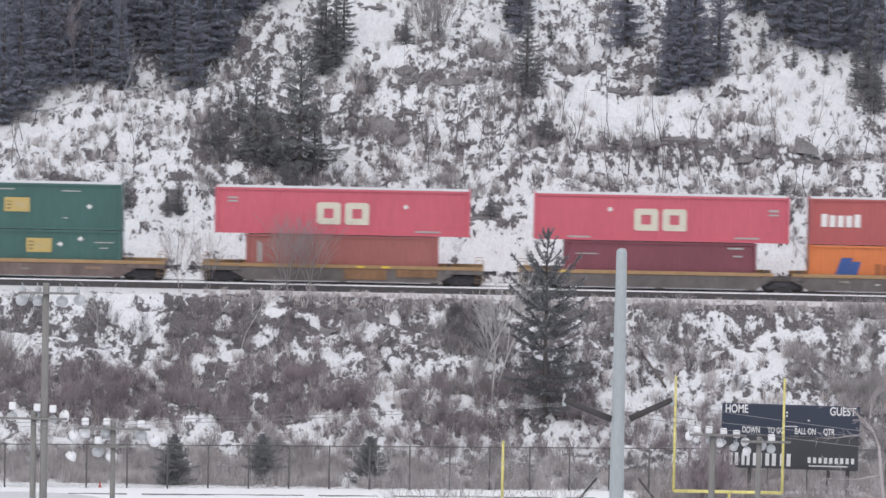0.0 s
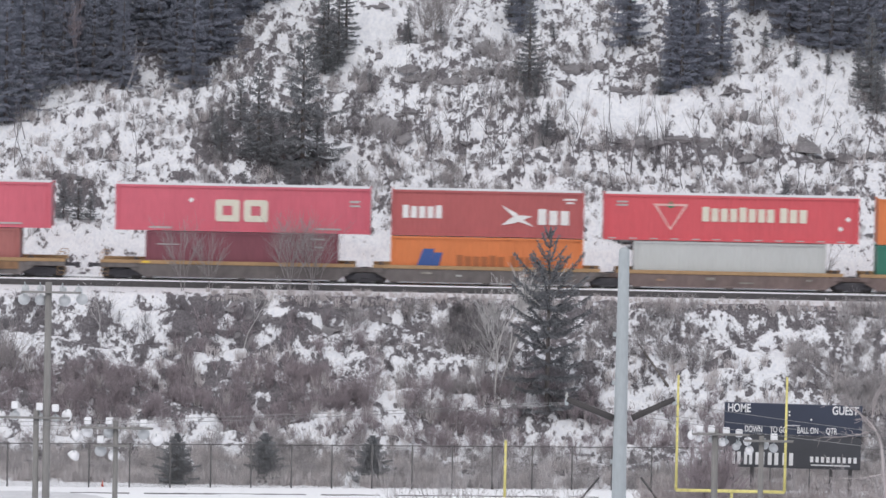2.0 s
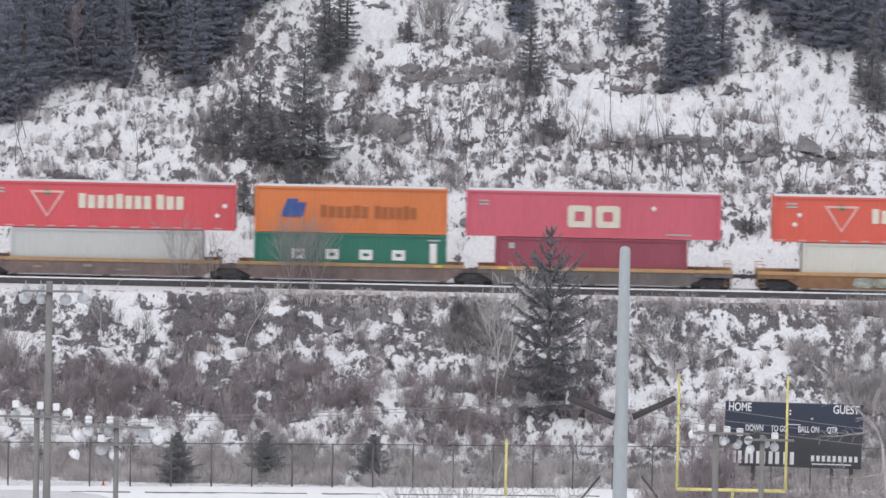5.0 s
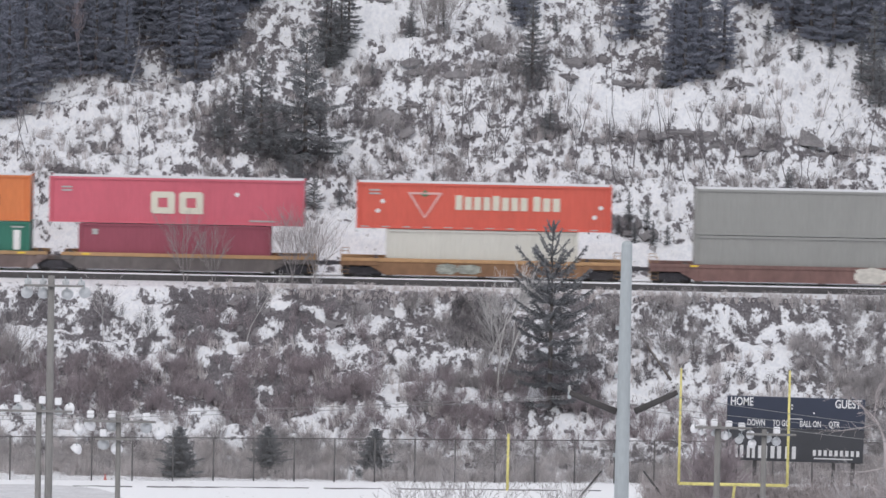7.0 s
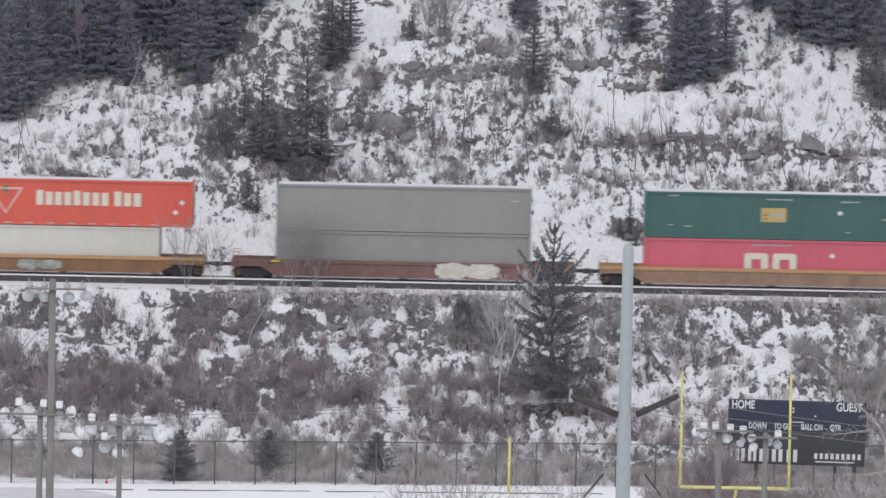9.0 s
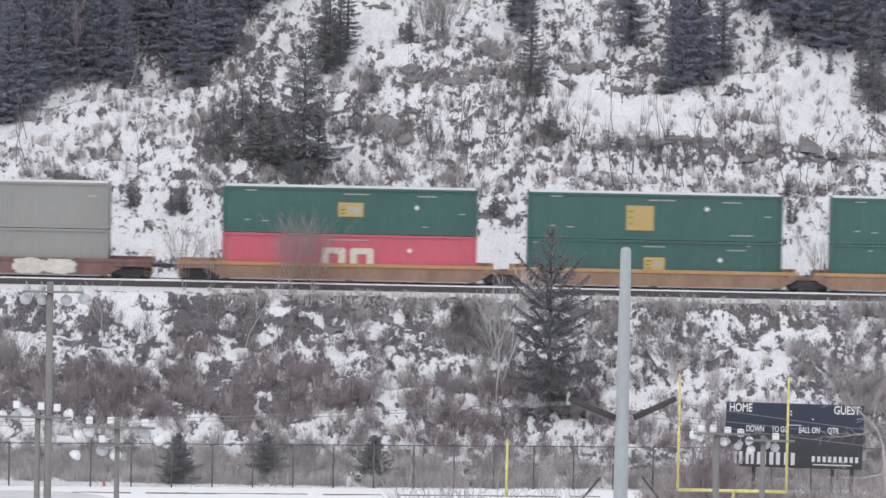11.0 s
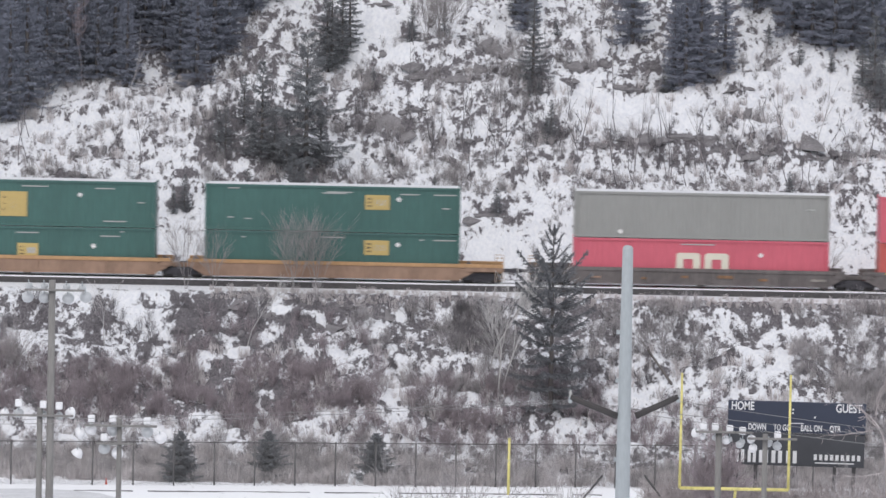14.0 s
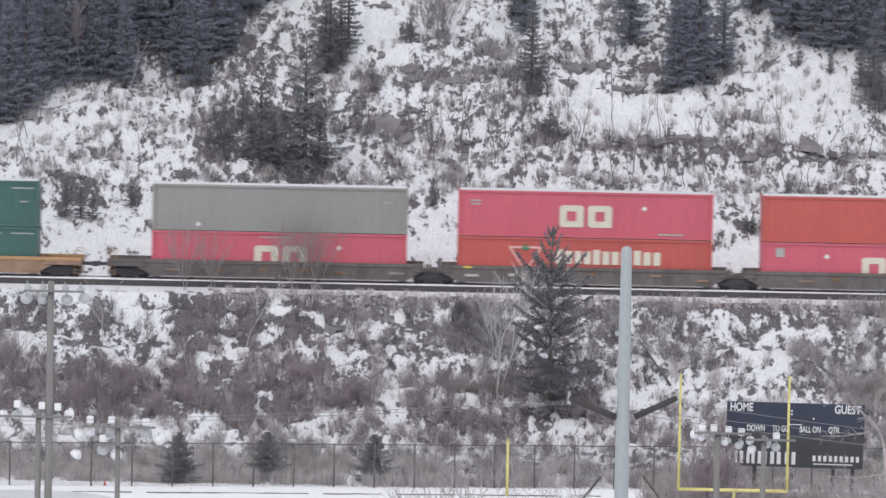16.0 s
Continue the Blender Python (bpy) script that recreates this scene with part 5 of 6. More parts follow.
def candelabra_spruce(height, radius, seed, needles):
    """An open-grown spruce: few whorls of separate bristly boughs, steep at the top, level below."""
    r = np.random.default_rng(seed)
    bm = bmesh.new()
    tube(bm, (0, 0, -0.4), (0, 0, height * 0.55), 0.17, 0.10, 8)
    tube(bm, (0, 0, height * 0.55), (0, 0, height * 0.99), 0.10, 0.015, 6)
    A, B, W = [], [], []

    def spray(p, q, w):
        A.append(p), B.append(q), W.append(w)

    def bristle(p, d, n, ln):
        for _ in range(n):
            spray(p, p + d * ln * 0.7 + r.normal(size=3) * ln * 0.5, 0.05)

    def bough(p0, az, L, slope, fan):
        out = np.array([math.cos(az), math.sin(az), 0])
        across = np.array([-out[1], out[0], 0])
        steps = max(4, int(L / 0.10))
        prev = p0
        for j in range(1, steps + 1):
            t = j / steps
            p = p0 + out * L * t + np.array([0, 0, L * (slope * t + (0.22 + 0.2 * max(slope, 0)) * t * t - 0.10 * t)])
            d = (p - prev) / (np.linalg.norm(p - prev) + 1e-9)
            spray(prev, p, 0.10)
            bristle(p, d, 9, 0.15)
            if fan and j % 2 == 0 and t > 0.15:
                for s in (-1, 1):
                    ln = fan * L * (1.05 - t) * (0.6 + 0.6 * r.random()) + 0.10
                    way = across * s * 0.8 + out * 0.6 + np.array([0, 0, slope * 0.4 - 0.22])
                    n = max(2, int(ln / 0.13))
                    q0 = p
                    for u in range(n):
                        q = q0 + way * ln / n + r.normal(size=3) * 0.012
                        spray(q0, q, 0.08)
                        bristle(q, way, 5, 0.13)
                        q0 = q
            prev = p

    whorls = 14
    for i in range(whorls):
        h = 0.05 + 0.90 * (i / (whorls - 1)) ** 0.92
        slope = -0.14 + 1.3 * h ** 1.7
        span = radius * min(0.72 + 0.68 * h, 2.2 * (1 - h) ** 0.9) * (0.85 + 0.25 * r.random())
        arms = 5
        for k in range(arms):
            az = 2 * math.pi * (k + 0.5 * r.random()) / arms + i * 1.3
            L = max(0.18, span * (0.75 + 0.3 * r.random()) / (1 + 0.35 * max(slope, 0)))
            bough(np.array([0, 0, (h + 0.02 * (r.random() - 0.5)) * height]), az, L, slope + 0.1 * r.normal(), 0.29 if h < 0.8 else 0.0)
    for j in range(14):
        p = np.array([0, 0, height * (0.93 + 0.07 * j / 13)])
        bristle(p, np.array([0, 0, 1.0]), 5, 0.11)
    v, f = ribbons(A, B, np.array(W), np.array(W) * 0.5)
    return mesh_of("trunk", bm, BARK), bulk_mesh("crown", v, f, needles)


TALL_SPRUCE = candelabra_spruce(10.9, 2.85, 3, NEEDLE_DARK)
# the tall spruce on the embankment
conifer(TALL_SPRUCE, 6.42, 312.60, 1.04, "tall dark spruce standing on the embankment below the track", turn=20)
# small firs along the fence
for x, y, s in ((-15.17, 300.65, 0.50), (-10.12, 302.10, 0.49), (-3.87, 302.05, 0.49)):
    conifer(LITTLE, x, y, s, "small dark fir behind the chain-link fence", "firs by the fence", turn=s * 9000, name="fir_tree")
# single spruces on the hillside: foot, height
SPRUCE_COUNT = []


def hill_spruce(x, y, h, k):
    SPRUCE_COUNT.append(1)
    conifer(SPRUCE[k], x, y, h / 10, "dark spruce on the snowy hillside", "spruces on the hillside", turn=len(SPRUCE_COUNT) * 77)


hill_spruce(-9.46, 345.85, 9, 0)
hill_spruce(-12.43, 346.7, 6.6, 2)
hill_spruce(-14.89, 347.7, 3.6, 2)
hill_spruce(-10.72, 345.4, 4.2, 2)
hill_spruce(5.63, 354.85, 6.4, 1)
hill_spruce(6.83, 350, 3, 2)
hill_spruce(-2.7, 360.15, 2.9, 2)
hill_spruce(-8.15, 357.65, 6.5, 2)
hill_spruce(-6.96, 359.25, 6, 1)
hill_spruce(-13.77, 350.25, 3.4, 2)
hill_spruce(-8.51, 346.55, 4, 2)
hill_spruce(-17.33, 343.3, 2.6, 2)
hill_spruce(-18.05, 342.9, 2, 2)
hill_spruce(-8.71, 341.9, 2.6, 0)
hill_spruce(-7.05, 343.25, 1.3, 0)
hill_spruce(-0.88, 343.95, 2, 2)
hill_spruce(3.23, 342.65, 1.9, 0)
hill_spruce(11.99, 342.2, 2, 2)
hill_spruce(13.17, 341.7, 1.8, 0)
hill_spruce(-3.18, 343.35, 1.8, 0)
hill_spruce(-24.95, 341.85, 2.7, 0)
hill_spruce(-23.96, 341.55, 3, 2)
hill_spruce(-23.17, 341.8, 2, 0)
hill_spruce(-27.69, 342.65, 1.8, 2)
hill_spruce(-20.76, 343.35, 2, 0)
hill_spruce(22.61, 345.25, 1.6, 0)
hill_spruce(4.42, 363.4, 4, 2)
hill_spruce(28.8, 354.3, 5.6, 2)
hill_spruce(14.56, 355.55, 2.2, 2)
hill_spruce(-0.45, 360.9, 2.6, 1)
hill_spruce(-10.12, 341.95, 3.9, 0)
hill_spruce(-9.53, 342.1, 3.2, 2)
hill_spruce(-13.18, 342.2, 2.8, 0)
hill_spruce(-12.5, 342, 2, 2)
hill_spruce(-11.57, 346.1, 3.4, 0)
hill_spruce(-13.06, 347.4, 3, 0)
hill_spruce(-15.39, 348.65, 2.2, 0)
hill_spruce(12.33, 340.4, 1.5, 0)
hill_spruce(13.51, 340.2, 1.7, 2)
hill_spruce(14.47, 340.35, 1.3, 0)
hill_spruce(20.2, 342.4, 1.3, 0)
hill_spruce(19.76, 342.5, 1, 0)
hill_spruce(20.75, 342.3, 1.1, 2)
hill_spruce(16.87, 342.75, 1.1, 0)
hill_spruce(11.94, 341.3, 1.5, 0)
hill_spruce(11.28, 341.5, 1.3, 0)
hill_spruce(22.68, 343.55, 1.3, 0)
hill_spruce(23.05, 343.65, 1.0, 2)
hill_spruce(-7.44, 358.1, 5, 2)
hill_spruce(-8.45, 357.45, 5.5, 2)
hill_spruce(21.91, 360.1, 1.5, 0)
hill_spruce(23.93, 357.8, 1.9, 2)
hill_spruce(26.07, 357.15, 1.4, 0)
hill_spruce(28.09, 356.05, 3, 2)
hill_spruce(29.1, 352.75, 3.6, 0)
hill_spruce(5.33, 353.4, 1.5, 0)
hill_spruce(6.02, 353.6, 1.3, 0)
hill_spruce(-2.76, 361.15, 1.2, 0)
hill_spruce(-5.23, 354.95, 1.2, 0)
hill_spruce(7.32, 361.65, 1.2, 0)
hill_spruce(6.49, 350.8, 1.6, 0)
hill_spruce(-3.7, 348.1, 0.9, 0)
# the dense woods on the upper slope
WOOD_COUNT = []


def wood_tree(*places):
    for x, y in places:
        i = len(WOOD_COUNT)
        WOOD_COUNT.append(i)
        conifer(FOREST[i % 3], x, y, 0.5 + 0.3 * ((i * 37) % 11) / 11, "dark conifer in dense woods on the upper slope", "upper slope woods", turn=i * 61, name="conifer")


wood_tree((-30.87, 354.8), (-30.86, 358.25), (-29.88, 360.3), (-30.75, 351.1), (-19.31, 362.7), (-24.03, 362.85))
wood_tree((-27.56, 362.75), (-29.65, 351.55), (-28.6, 352.6), (-27.46, 354.9), (-26.05, 355.05), (-25.06, 356.1))
wood_tree((-24.06, 355.65), (-22.92, 356.3), (-21.98, 355.05), (-21.02, 359), (-19.72, 358.1), (-18.49, 357))
wood_tree((-17.25, 355.65), (-16.19, 357.4), (-15.23, 358.35), (-29.78, 357.1), (-28.39, 358.9), (-26.89, 359.5))
wood_tree((-25, 360.15), (-23.01, 359.65), (-21.54, 360.85), (-19.55, 360.35), (-17.96, 359.8), (-16.47, 361))
wood_tree((-14.94, 361.65), (-13.8, 362.25), (-12.68, 363.5), (-10.73, 363.85), (-9.18, 364.5), (12.5, 360.25))
wood_tree((15.27, 356.15), (16.03, 355.75), (17.07, 356.8), (18.79, 357.55), (16.51, 360.25), (23.57, 361.05))
wood_tree((24.86, 359.6), (26.39, 359.1), (27.58, 359.55), (28.9, 358.85), (29.91, 358.3), (24.64, 362.85))
wood_tree((26.21, 362.9), (27.78, 362.95), (29.32, 362.4), (21.15, 363.95), (23.14, 364.3))
wood_tree((5.21, 362.3))
# leafless trees
ASPENS = [bare_tree_mesh(3, 3.6, 0.42, 2, 0.018, SLIM_TWIG, forks=3, thin=0.0065, stems=9, fan=0.7), bare_tree_mesh(8, 5.8, 0.5, 3, 0.06, ASPEN, forks=2), bare_tree_mesh(14, 3.4, 0.35, 2, 0.018, SLIM_TWIG, forks=3, thin=0.0065, stems=5, fan=0.4)]


def bare_tree(meshes, x, y, size, label, group, turn=0.0, z=None):
    t = thing("bare_tree", label, "tree", pose(x, y, gz(x, y) - 0.05 if z is None else z, 0, 0, turn) @ Matrix.Diagonal((size, size, size, 1)), group)
    part("trunk", meshes[0], None, t)
    part("crown", meshes[1], None, t)
    return t


for x, y, s, k in ((-16.38, 327.60, 0.95, 2), (-14.61, 327.85, 0.8, 2), (-9.61, 327.40, 1.0, 0), (-8.20, 327.75, 1.0, 0), (24.11, 331.70, 0.8, 2), (3.40, 314.80, 1.05, 1), (2.71, 317.55, 0.8, 1), (4.09, 318.25, 0.7, 1),
                   (-25.94, 314.45, 0.9, 0), (-20.93, 320.65, 0.6, 1), (-12.17, 319.65, 0.6, 1)):
    bare_tree(ASPENS[k], x, y, s, "slender leafless grey tree on the embankment", "bare trees on the embankment", turn=(0 if k != 1 else x * 50))
TALL_ASPEN = bare_tree_mesh(33, 6.0, 0.36, 3, 0.07, ASPEN, forks=3, thin=0.013)
bare_tree(TALL_ASPEN, 3.28, 314.45, 0.84, "pale upright leafless aspen beside the tall spruce", "bare trees on the embankment")
SAPLING = [bare_tree_mesh(40 + i, 3.1, 0.3, 1, 0.034, GREY_TWIG if i == 2 else DARK_TWIG, lean=0.12 * (i - 1.5), forks=2, thin=0.013) for i in range(4)]
SAPLINGS = [(0.47, 349.85, 3.79, 4.15, 8), (18.44, 349.00, 11.15, 3.60, 24), (3.88, 349.55, 3.79, 4.00, 8), (-23.45, 350.27, 6.44, 4.72, 8), (12.00, 358.40, 3.88, 2.90, 4), (-1.64, 361.50, 1.95, 3.55, 4)]
for cx, cy, rx, ry, n in SAPLINGS:
    for i in range(n):
        x, y = cx + rx * (2 * rng.random() - 1), cy + ry * (2 * rng.random() - 1)
        t = thing("sapling", "thin leafless sapling on the snowy hillside", "tree", pose(x, y, gz(x, y), 0, 0, rng.random() * 360) @ Matrix.Diagonal((1, 1, 0.6 + 0.8 * rng.random(), 1)), "saplings on the hillside")
        part("trunk", SAPLING[i % 4][0], None, t)
        part("crown", SAPLING[i % 4][1], None, t)


def stems(*places):
    """Single dark stems that stand out on the hillside: x, y and height."""
    for i, (x, y, h) in enumerate(places):
        t = thing("sapling", "thin dark leafless stem on the snowy hillside", "tree", pose(x, y, gz(x, y), 0, 0, i * 131) @ Matrix.Diagonal((1, 1, h / 3.2, 1)), "saplings on the hillside")
        part("trunk", SAPLING[(i * 3) % 4][0], None, t)
        part("crown", SAPLING[(i * 3) % 4][1], None, t)


stems((-1.02, 350.1, 3.79), (1.12, 349.55, 4.92), (0.72, 350.7, 2.35), (1.55, 351.05, 2.66), (4.39, 347.55, 1.2), (5.15, 346.25, 1.5))
stems((11.22, 345.55, 5.05), (14.23, 348.45, 2.34), (17.17, 346.35, 4.5), (21.42, 353.15, 1.72), (25.72, 351.35, 1.83), (20.37, 350.95, 1.71))
stems((12.46, 345.55, 2.32), (15.84, 345.8, 2.4), (18.91, 347.1, 1.88), (13.57, 349.7, 2.5), (-1.86, 350.55, 1.9), (8.75, 350.1, 1.71))
for x, y, h in ((-1.57, 358.7, 2.72), (-0.8, 358.95, 3.11), (-0.1, 358.8, 2.56)):
    bare_tree(ASPENS[0], x, y, h / 3.6, "tall bundle of leafless grey stems on the hillside", "bare trees on the hillside", turn=x * 40)
BROWN_TREE = bare_tree_mesh(77, 4.0, 0.35, 3, 0.05, RUST_TWIG, forks=3, thin=0.012)
bare_tree(BROWN_TREE, -25.1, 355, 0.95, "red-brown leafless tree before the dark woods", "bare trees on the hillside")


# ---- rock outcrops ----
def rock_mesh(seed):
    """A low ledge of broken rock: long angular blocks that overlap along the slope."""
    r = np.random.default_rng(100 + seed)
    bm = bmesh.new()
    for k in range(5):
        c = np.array([-0.8 + 0.4 * k + 0.15 * r.normal(), 0.35 * r.normal(), 0.0])
        half = np.array([0.26 + 0.22 * r.random(), 0.30 + 0.35 * r.random(), 0.55 + 0.3 * r.random()])
        turn = Matrix.Rotation(0.35 * r.normal(), 3, "Z")
        pts = [bm.verts.new(Vector(c) + turn @ Vector((r.uniform(-1, 1, 3) / 1.0) * half * (1.25 if i % 2 else 0.9))) for i in range(16)]
        hull = bmesh.ops.convex_hull(bm, input=pts)
        bmesh.ops.delete(bm, geom=[v for v in hull["geom_interior"] if isinstance(v, bmesh.types.BMVert)], context="VERTS")
    return mesh_of("rock_outcrop", bm, ROCK)


ROCKS = [rock_mesh(i) for i in range(6)]
for i, (cx, cy, rx, ry) in enumerate(LEDGES):
    ob = new("rock_outcrop", ROCKS[i % 6])
    ob.matrix_world = pose(cx, cy, gz(cx, cy) - 0.05, 33, 0, (i * 37) % 9 - 4) @ Matrix.Diagonal((rx * 1.12, max(ry, 0.25) * 1.35, 0.21, 1))
    tagged(ob, "dark rock showing through the snow", "rock", "rock outcrops")
log_a, log_b = (12.16, 320.05), (13.85, 316.30)
LOG = new("fallen_log", mesh_of("fallen_log", tube(bmesh.new(), (*log_a, gz(*log_a) + 0.12), (*log_b, gz(*log_b) + 0.12), 0.05, 0.085, 8), BARK))
tagged(LOG, "dark fallen log lying on the snowy embankment", "log")


# ---- fence along the field ----
def make_fence():
    a, b = FENCE_A, FENCE_B
    n = 24
    step = (b - a) / n
    turn = math.degrees(math.atan2(step.y, step.x))
    fence = thing("chain_link_fence", "grey chain-link fence between the field and the embankment", "fence", pose(a.x, a.y, 0, 0, 0, turn))
    L, h = step.length, 2.5
    post = mesh_of("post", tube(bmesh.new(), (0, 0, -0.3), (0, 0, h + 0.05), 0.045, sides=8), FENCE_GREY)
    rail = mesh_of("top_rail", tube(bmesh.new(), (0, 0, h), (L, 0, h), 0.028, sides=6), FENCE_GREY)
    A, B = [], []
    k = 0.085
    for i in range(int((L + h) / k) + 1):
        x = i * k
        for s in (1, -1):
            p, q = (x - h, h), (x, 0)
            p0, p1 = max(0, x - h), min(L, x)
            if p1 > p0:
                zz0, zz1 = x - p0, x - p1
                if s < 0:
                    p0, p1 = L - p0, L - p1
                A.append((p0, 0, zz0)), B.append((p1, 0, zz1))
    v, f = ribbons(A, B, 0.006, 0.006, np.tile([0.0, 1.0, 0.0], (len(A), 1)))
    net = bulk_mesh("mesh_panel", v, f, FENCE_GREY)
    for i in range(n + 1):
        part("post", post, None, fence).location = (i * L, 0, 0)
        if i < n:
            part("top_rail", rail, None, fence).location = (i * L, 0, 0)
            part("mesh_panel", net, None, fence).location = (i * L, 0.03, 0)


make_fence()


# ---- goal posts, marker post and scoreboard ----
def make_path():
    bm = bmesh.new()
    pts = [((-27.39, 294.10)), ((-22.97, 294.90)), ((-21.00, 294.40)), ((-19.32, 293.30)), ((-18.24, 291.35)), ((-15.68, 280.00)), ((-25.89, 278.35))]
    top = [bm.verts.new((x, y, 0.07)) for x, y in pts]
    low = [bm.verts.new((x, y, -0.3)) for x, y in pts]
    bm.faces.new(top)
    for i in range(len(pts)):
        bm.faces.new((top[i], top[(i + 1) % len(pts)], low[(i + 1) % len(pts)], low[i]))
    bmesh.ops.recalc_face_normals(bm, faces=bm.faces[:])
    tagged(new("running_track", mesh_of("running_track", bm, PATH_GREY)), "slushy grey curve of a running track round the field", "running track", kind="structure")


make_path()


def make_kerb():
    """Low dark edge of the running track, showing as a thin line between its snow."""
    a, b = Vector((-24.25, 294.45, 0.03)), Vector((9.19, 297.65, 0.03))
    bm = bmesh.new()
    n = 40
    for i in range(n):
        if (i * 7) % 17 in (4, 5):
            continue
        p, q = a.lerp(b, i / n), a.lerp(b, (i + 1) / n)
        box(bm, p.x, q.x, p.y - 0.05, q.y + 0.05 + 0.04 * (i % 3), -0.2, 0.035 + 0.008 * (i % 2))
    tagged(new("track_kerb", mesh_of("track_kerb", bm, KERB)), "low dark kerb of the running track between banks of snow", "kerb", kind="structure")


make_kerb()


def make_cone():
    cone = thing("traffic_cone", "small orange traffic cone by the fence", "traffic cone", pose(-19.30, 298.25, 0.0) @ Matrix.Diagonal((0.5, 0.5, 0.5, 1)))
    part("base", boxes((-0.2, 0.2, -0.2, 0.2, 0, 0.05), bevel=0.01), ORANGE_RED, cone)
    part("body", lathe(bmesh.new(), [(0.15, 0.05), (0.11, 0.25), (0.07, 0.45), (0.035, 0.7)], 14), ORANGE_RED, cone)


make_cone()


def make_goal():
    a, b = Vector((12.54, 274.00, 3.30)), Vector((18.27, 274.00, 3.27))
    w = (b - a).length
    c = (a + b) / 2
    z = c.z
    goal = thing("goal_post", "yellow football goal post with padded-free upright bars", "goal post", pose(c.x, c.y, 0, 0, 0, math.degrees(math.atan2((b - a).y, w))))
    tagged(goal, "yellow steel football goal post with tall uprights")
    part("crossbar", tube(bmesh.new(), (-w / 2, 0, z), (w / 2, 0, z), 0.085, sides=12), GOAL_YELLOW, goal)
    for s in (-1, 1):
        part("upright", tube(bmesh.new(), (s * w / 2, 0, z), (s * w / 2, 0, z + 6.1), 0.075, 0.06, 12), GOAL_YELLOW, goal)
    bm = bmesh.new()
    pts = [(0.1, 1.6, -0.3), (0.1, 1.6, 1.7), (0.1, 1.35, 2.4), (0.1, 0.7, 2.85), (0.1, 0.0, z)]
    for p, q in zip(pts, pts[1:]):
        tube(bm, p, q, 0.08, sides=10)
    part("gooseneck", bm, GOAL_YELLOW, goal)


make_goal()
PY_POST = Vector((3.80, 297.00, 0.29))
bm = tube(bmesh.new(), (0, 0, -0.3), (0, 0, 3.214), 0.085, 0.075, 12)
lathe(bm, [(0.085, 3.214), (0.06, 3.263)], 12)
post = new("marker_post", mesh_of("marker_post", bm, GOAL_YELLOW))
post.location = (PY_POST.x, PY_POST.y, 0)
tagged(post, "plain yellow steel post standing at the field edge", "post")


def text_mesh(name, words, size, material):
    cu = bpy.data.curves.new(name, "FONT")
    cu.body, cu.size, cu.extrude, cu.align_x, cu.align_y = words, size, 0.012, "LEFT", "BOTTOM"
    cu.offset = size * 0.02
    ob = bpy.data.objects.new(name, cu)
    me = bpy.data.meshes.new_from_object(ob)
    bpy.data.objects.remove(ob)
    bpy.data.curves.remove(cu)
    me.transform(Matrix.Rotation(radians(90), 4, "X"))
    me.materials.append(material)
    return me


def make_scoreboard():
    depth = 292
    a, b = Vector((16.01, 292.00, 6.20)), Vector((23.76, 292.00, 6.07))
    w = b.x - a.x
    k = w / 244
    board = thing("scoreboard", "navy and charcoal football scoreboard with white words", "scoreboard", pose(a.x, a.y, a.z, 0, 0.6, 0))
    part("score_panel", boxes((0, w, 0, 0.3, -55 * k, 0), bevel=0.03), NAVY, board)
    part("sponsor_panel", boxes((0.02, w - 0.02, 0.03, 0.28, -114 * k, -56 * k), bevel=0.03), CHARCOAL, board, "charcoal lower panel")
    for x in (18, 52, 192, 226):
        part("leg", boxes((x * k - 0.1, x * k + 0.1, 0.08, 0.24, -a.z - 0.3, -114 * k)), DARK_POST, board)
    for words, x, y, h, wd in (("HOME", 5, 20, 15, 40), ("GUEST", 190, 20, 15, 46), ("DOWN", 36, 54, 11, 31), ("TO GO", 81, 54, 11, 30), ("BALL ON", 129, 54, 11, 37), ("QTR", 180, 54, 11, 20)):
        me = text_mesh("lettering", words, h * k * 1.38, SIGN_WHITE)
        xs = [v.co.x for v in me.vertices]
        me.transform(Matrix.Diagonal((wd * k / (max(xs) - min(xs)), 1, 1, 1)))
        part("lettering", me, None, board).location = (x * k, -0.012, -y * k)
    for x, y in ((113, 12), (113, 18), (152, 25)):
        part("digit_dot", boxes((x * k, (x + 3) * k, -0.02, 0.0, -(y + 3) * k, -y * k)), SIGN_WHITE, board)
    part("underline", boxes((108 * k, 134 * k, -0.02, 0, -38.5 * k, -37 * k)), SIGN_WHITE, board)
    # sponsor's name as plain bars
    x = 15
    for wd in (22, 20, 22, 26, 26):
        for o in (0, wd * 0.45):
            part("bar", boxes(((x + o) * k, (x + o + wd * 0.27) * k, 0.0, 0.031, -109 * k, -87 * k)), SIGN_WHITE, board)
        x += wd
    for i in range(9):
        part("bar", boxes(((154 + i * 9.6) * k, (154 + i * 9.6 + 5.5) * k, 0.0, 0.031, -102 * k, -92 * k)), SIGN_WHITE, board)
    part("bar", boxes((156 * k, 225 * k, 0.0, 0.031, -108 * k, -106 * k)), SIGN_WHITE, board)
    part("bar", boxes((6 * k, 10 * k, 0.0, 0.031, -103 * k, -88 * k)), SIGN_WHITE, board)


make_scoreboard()


# ---- floodlight poles ----
POLE_D = 231
U = POLE_D / LENS  # metres for one step of the drawing at the poles


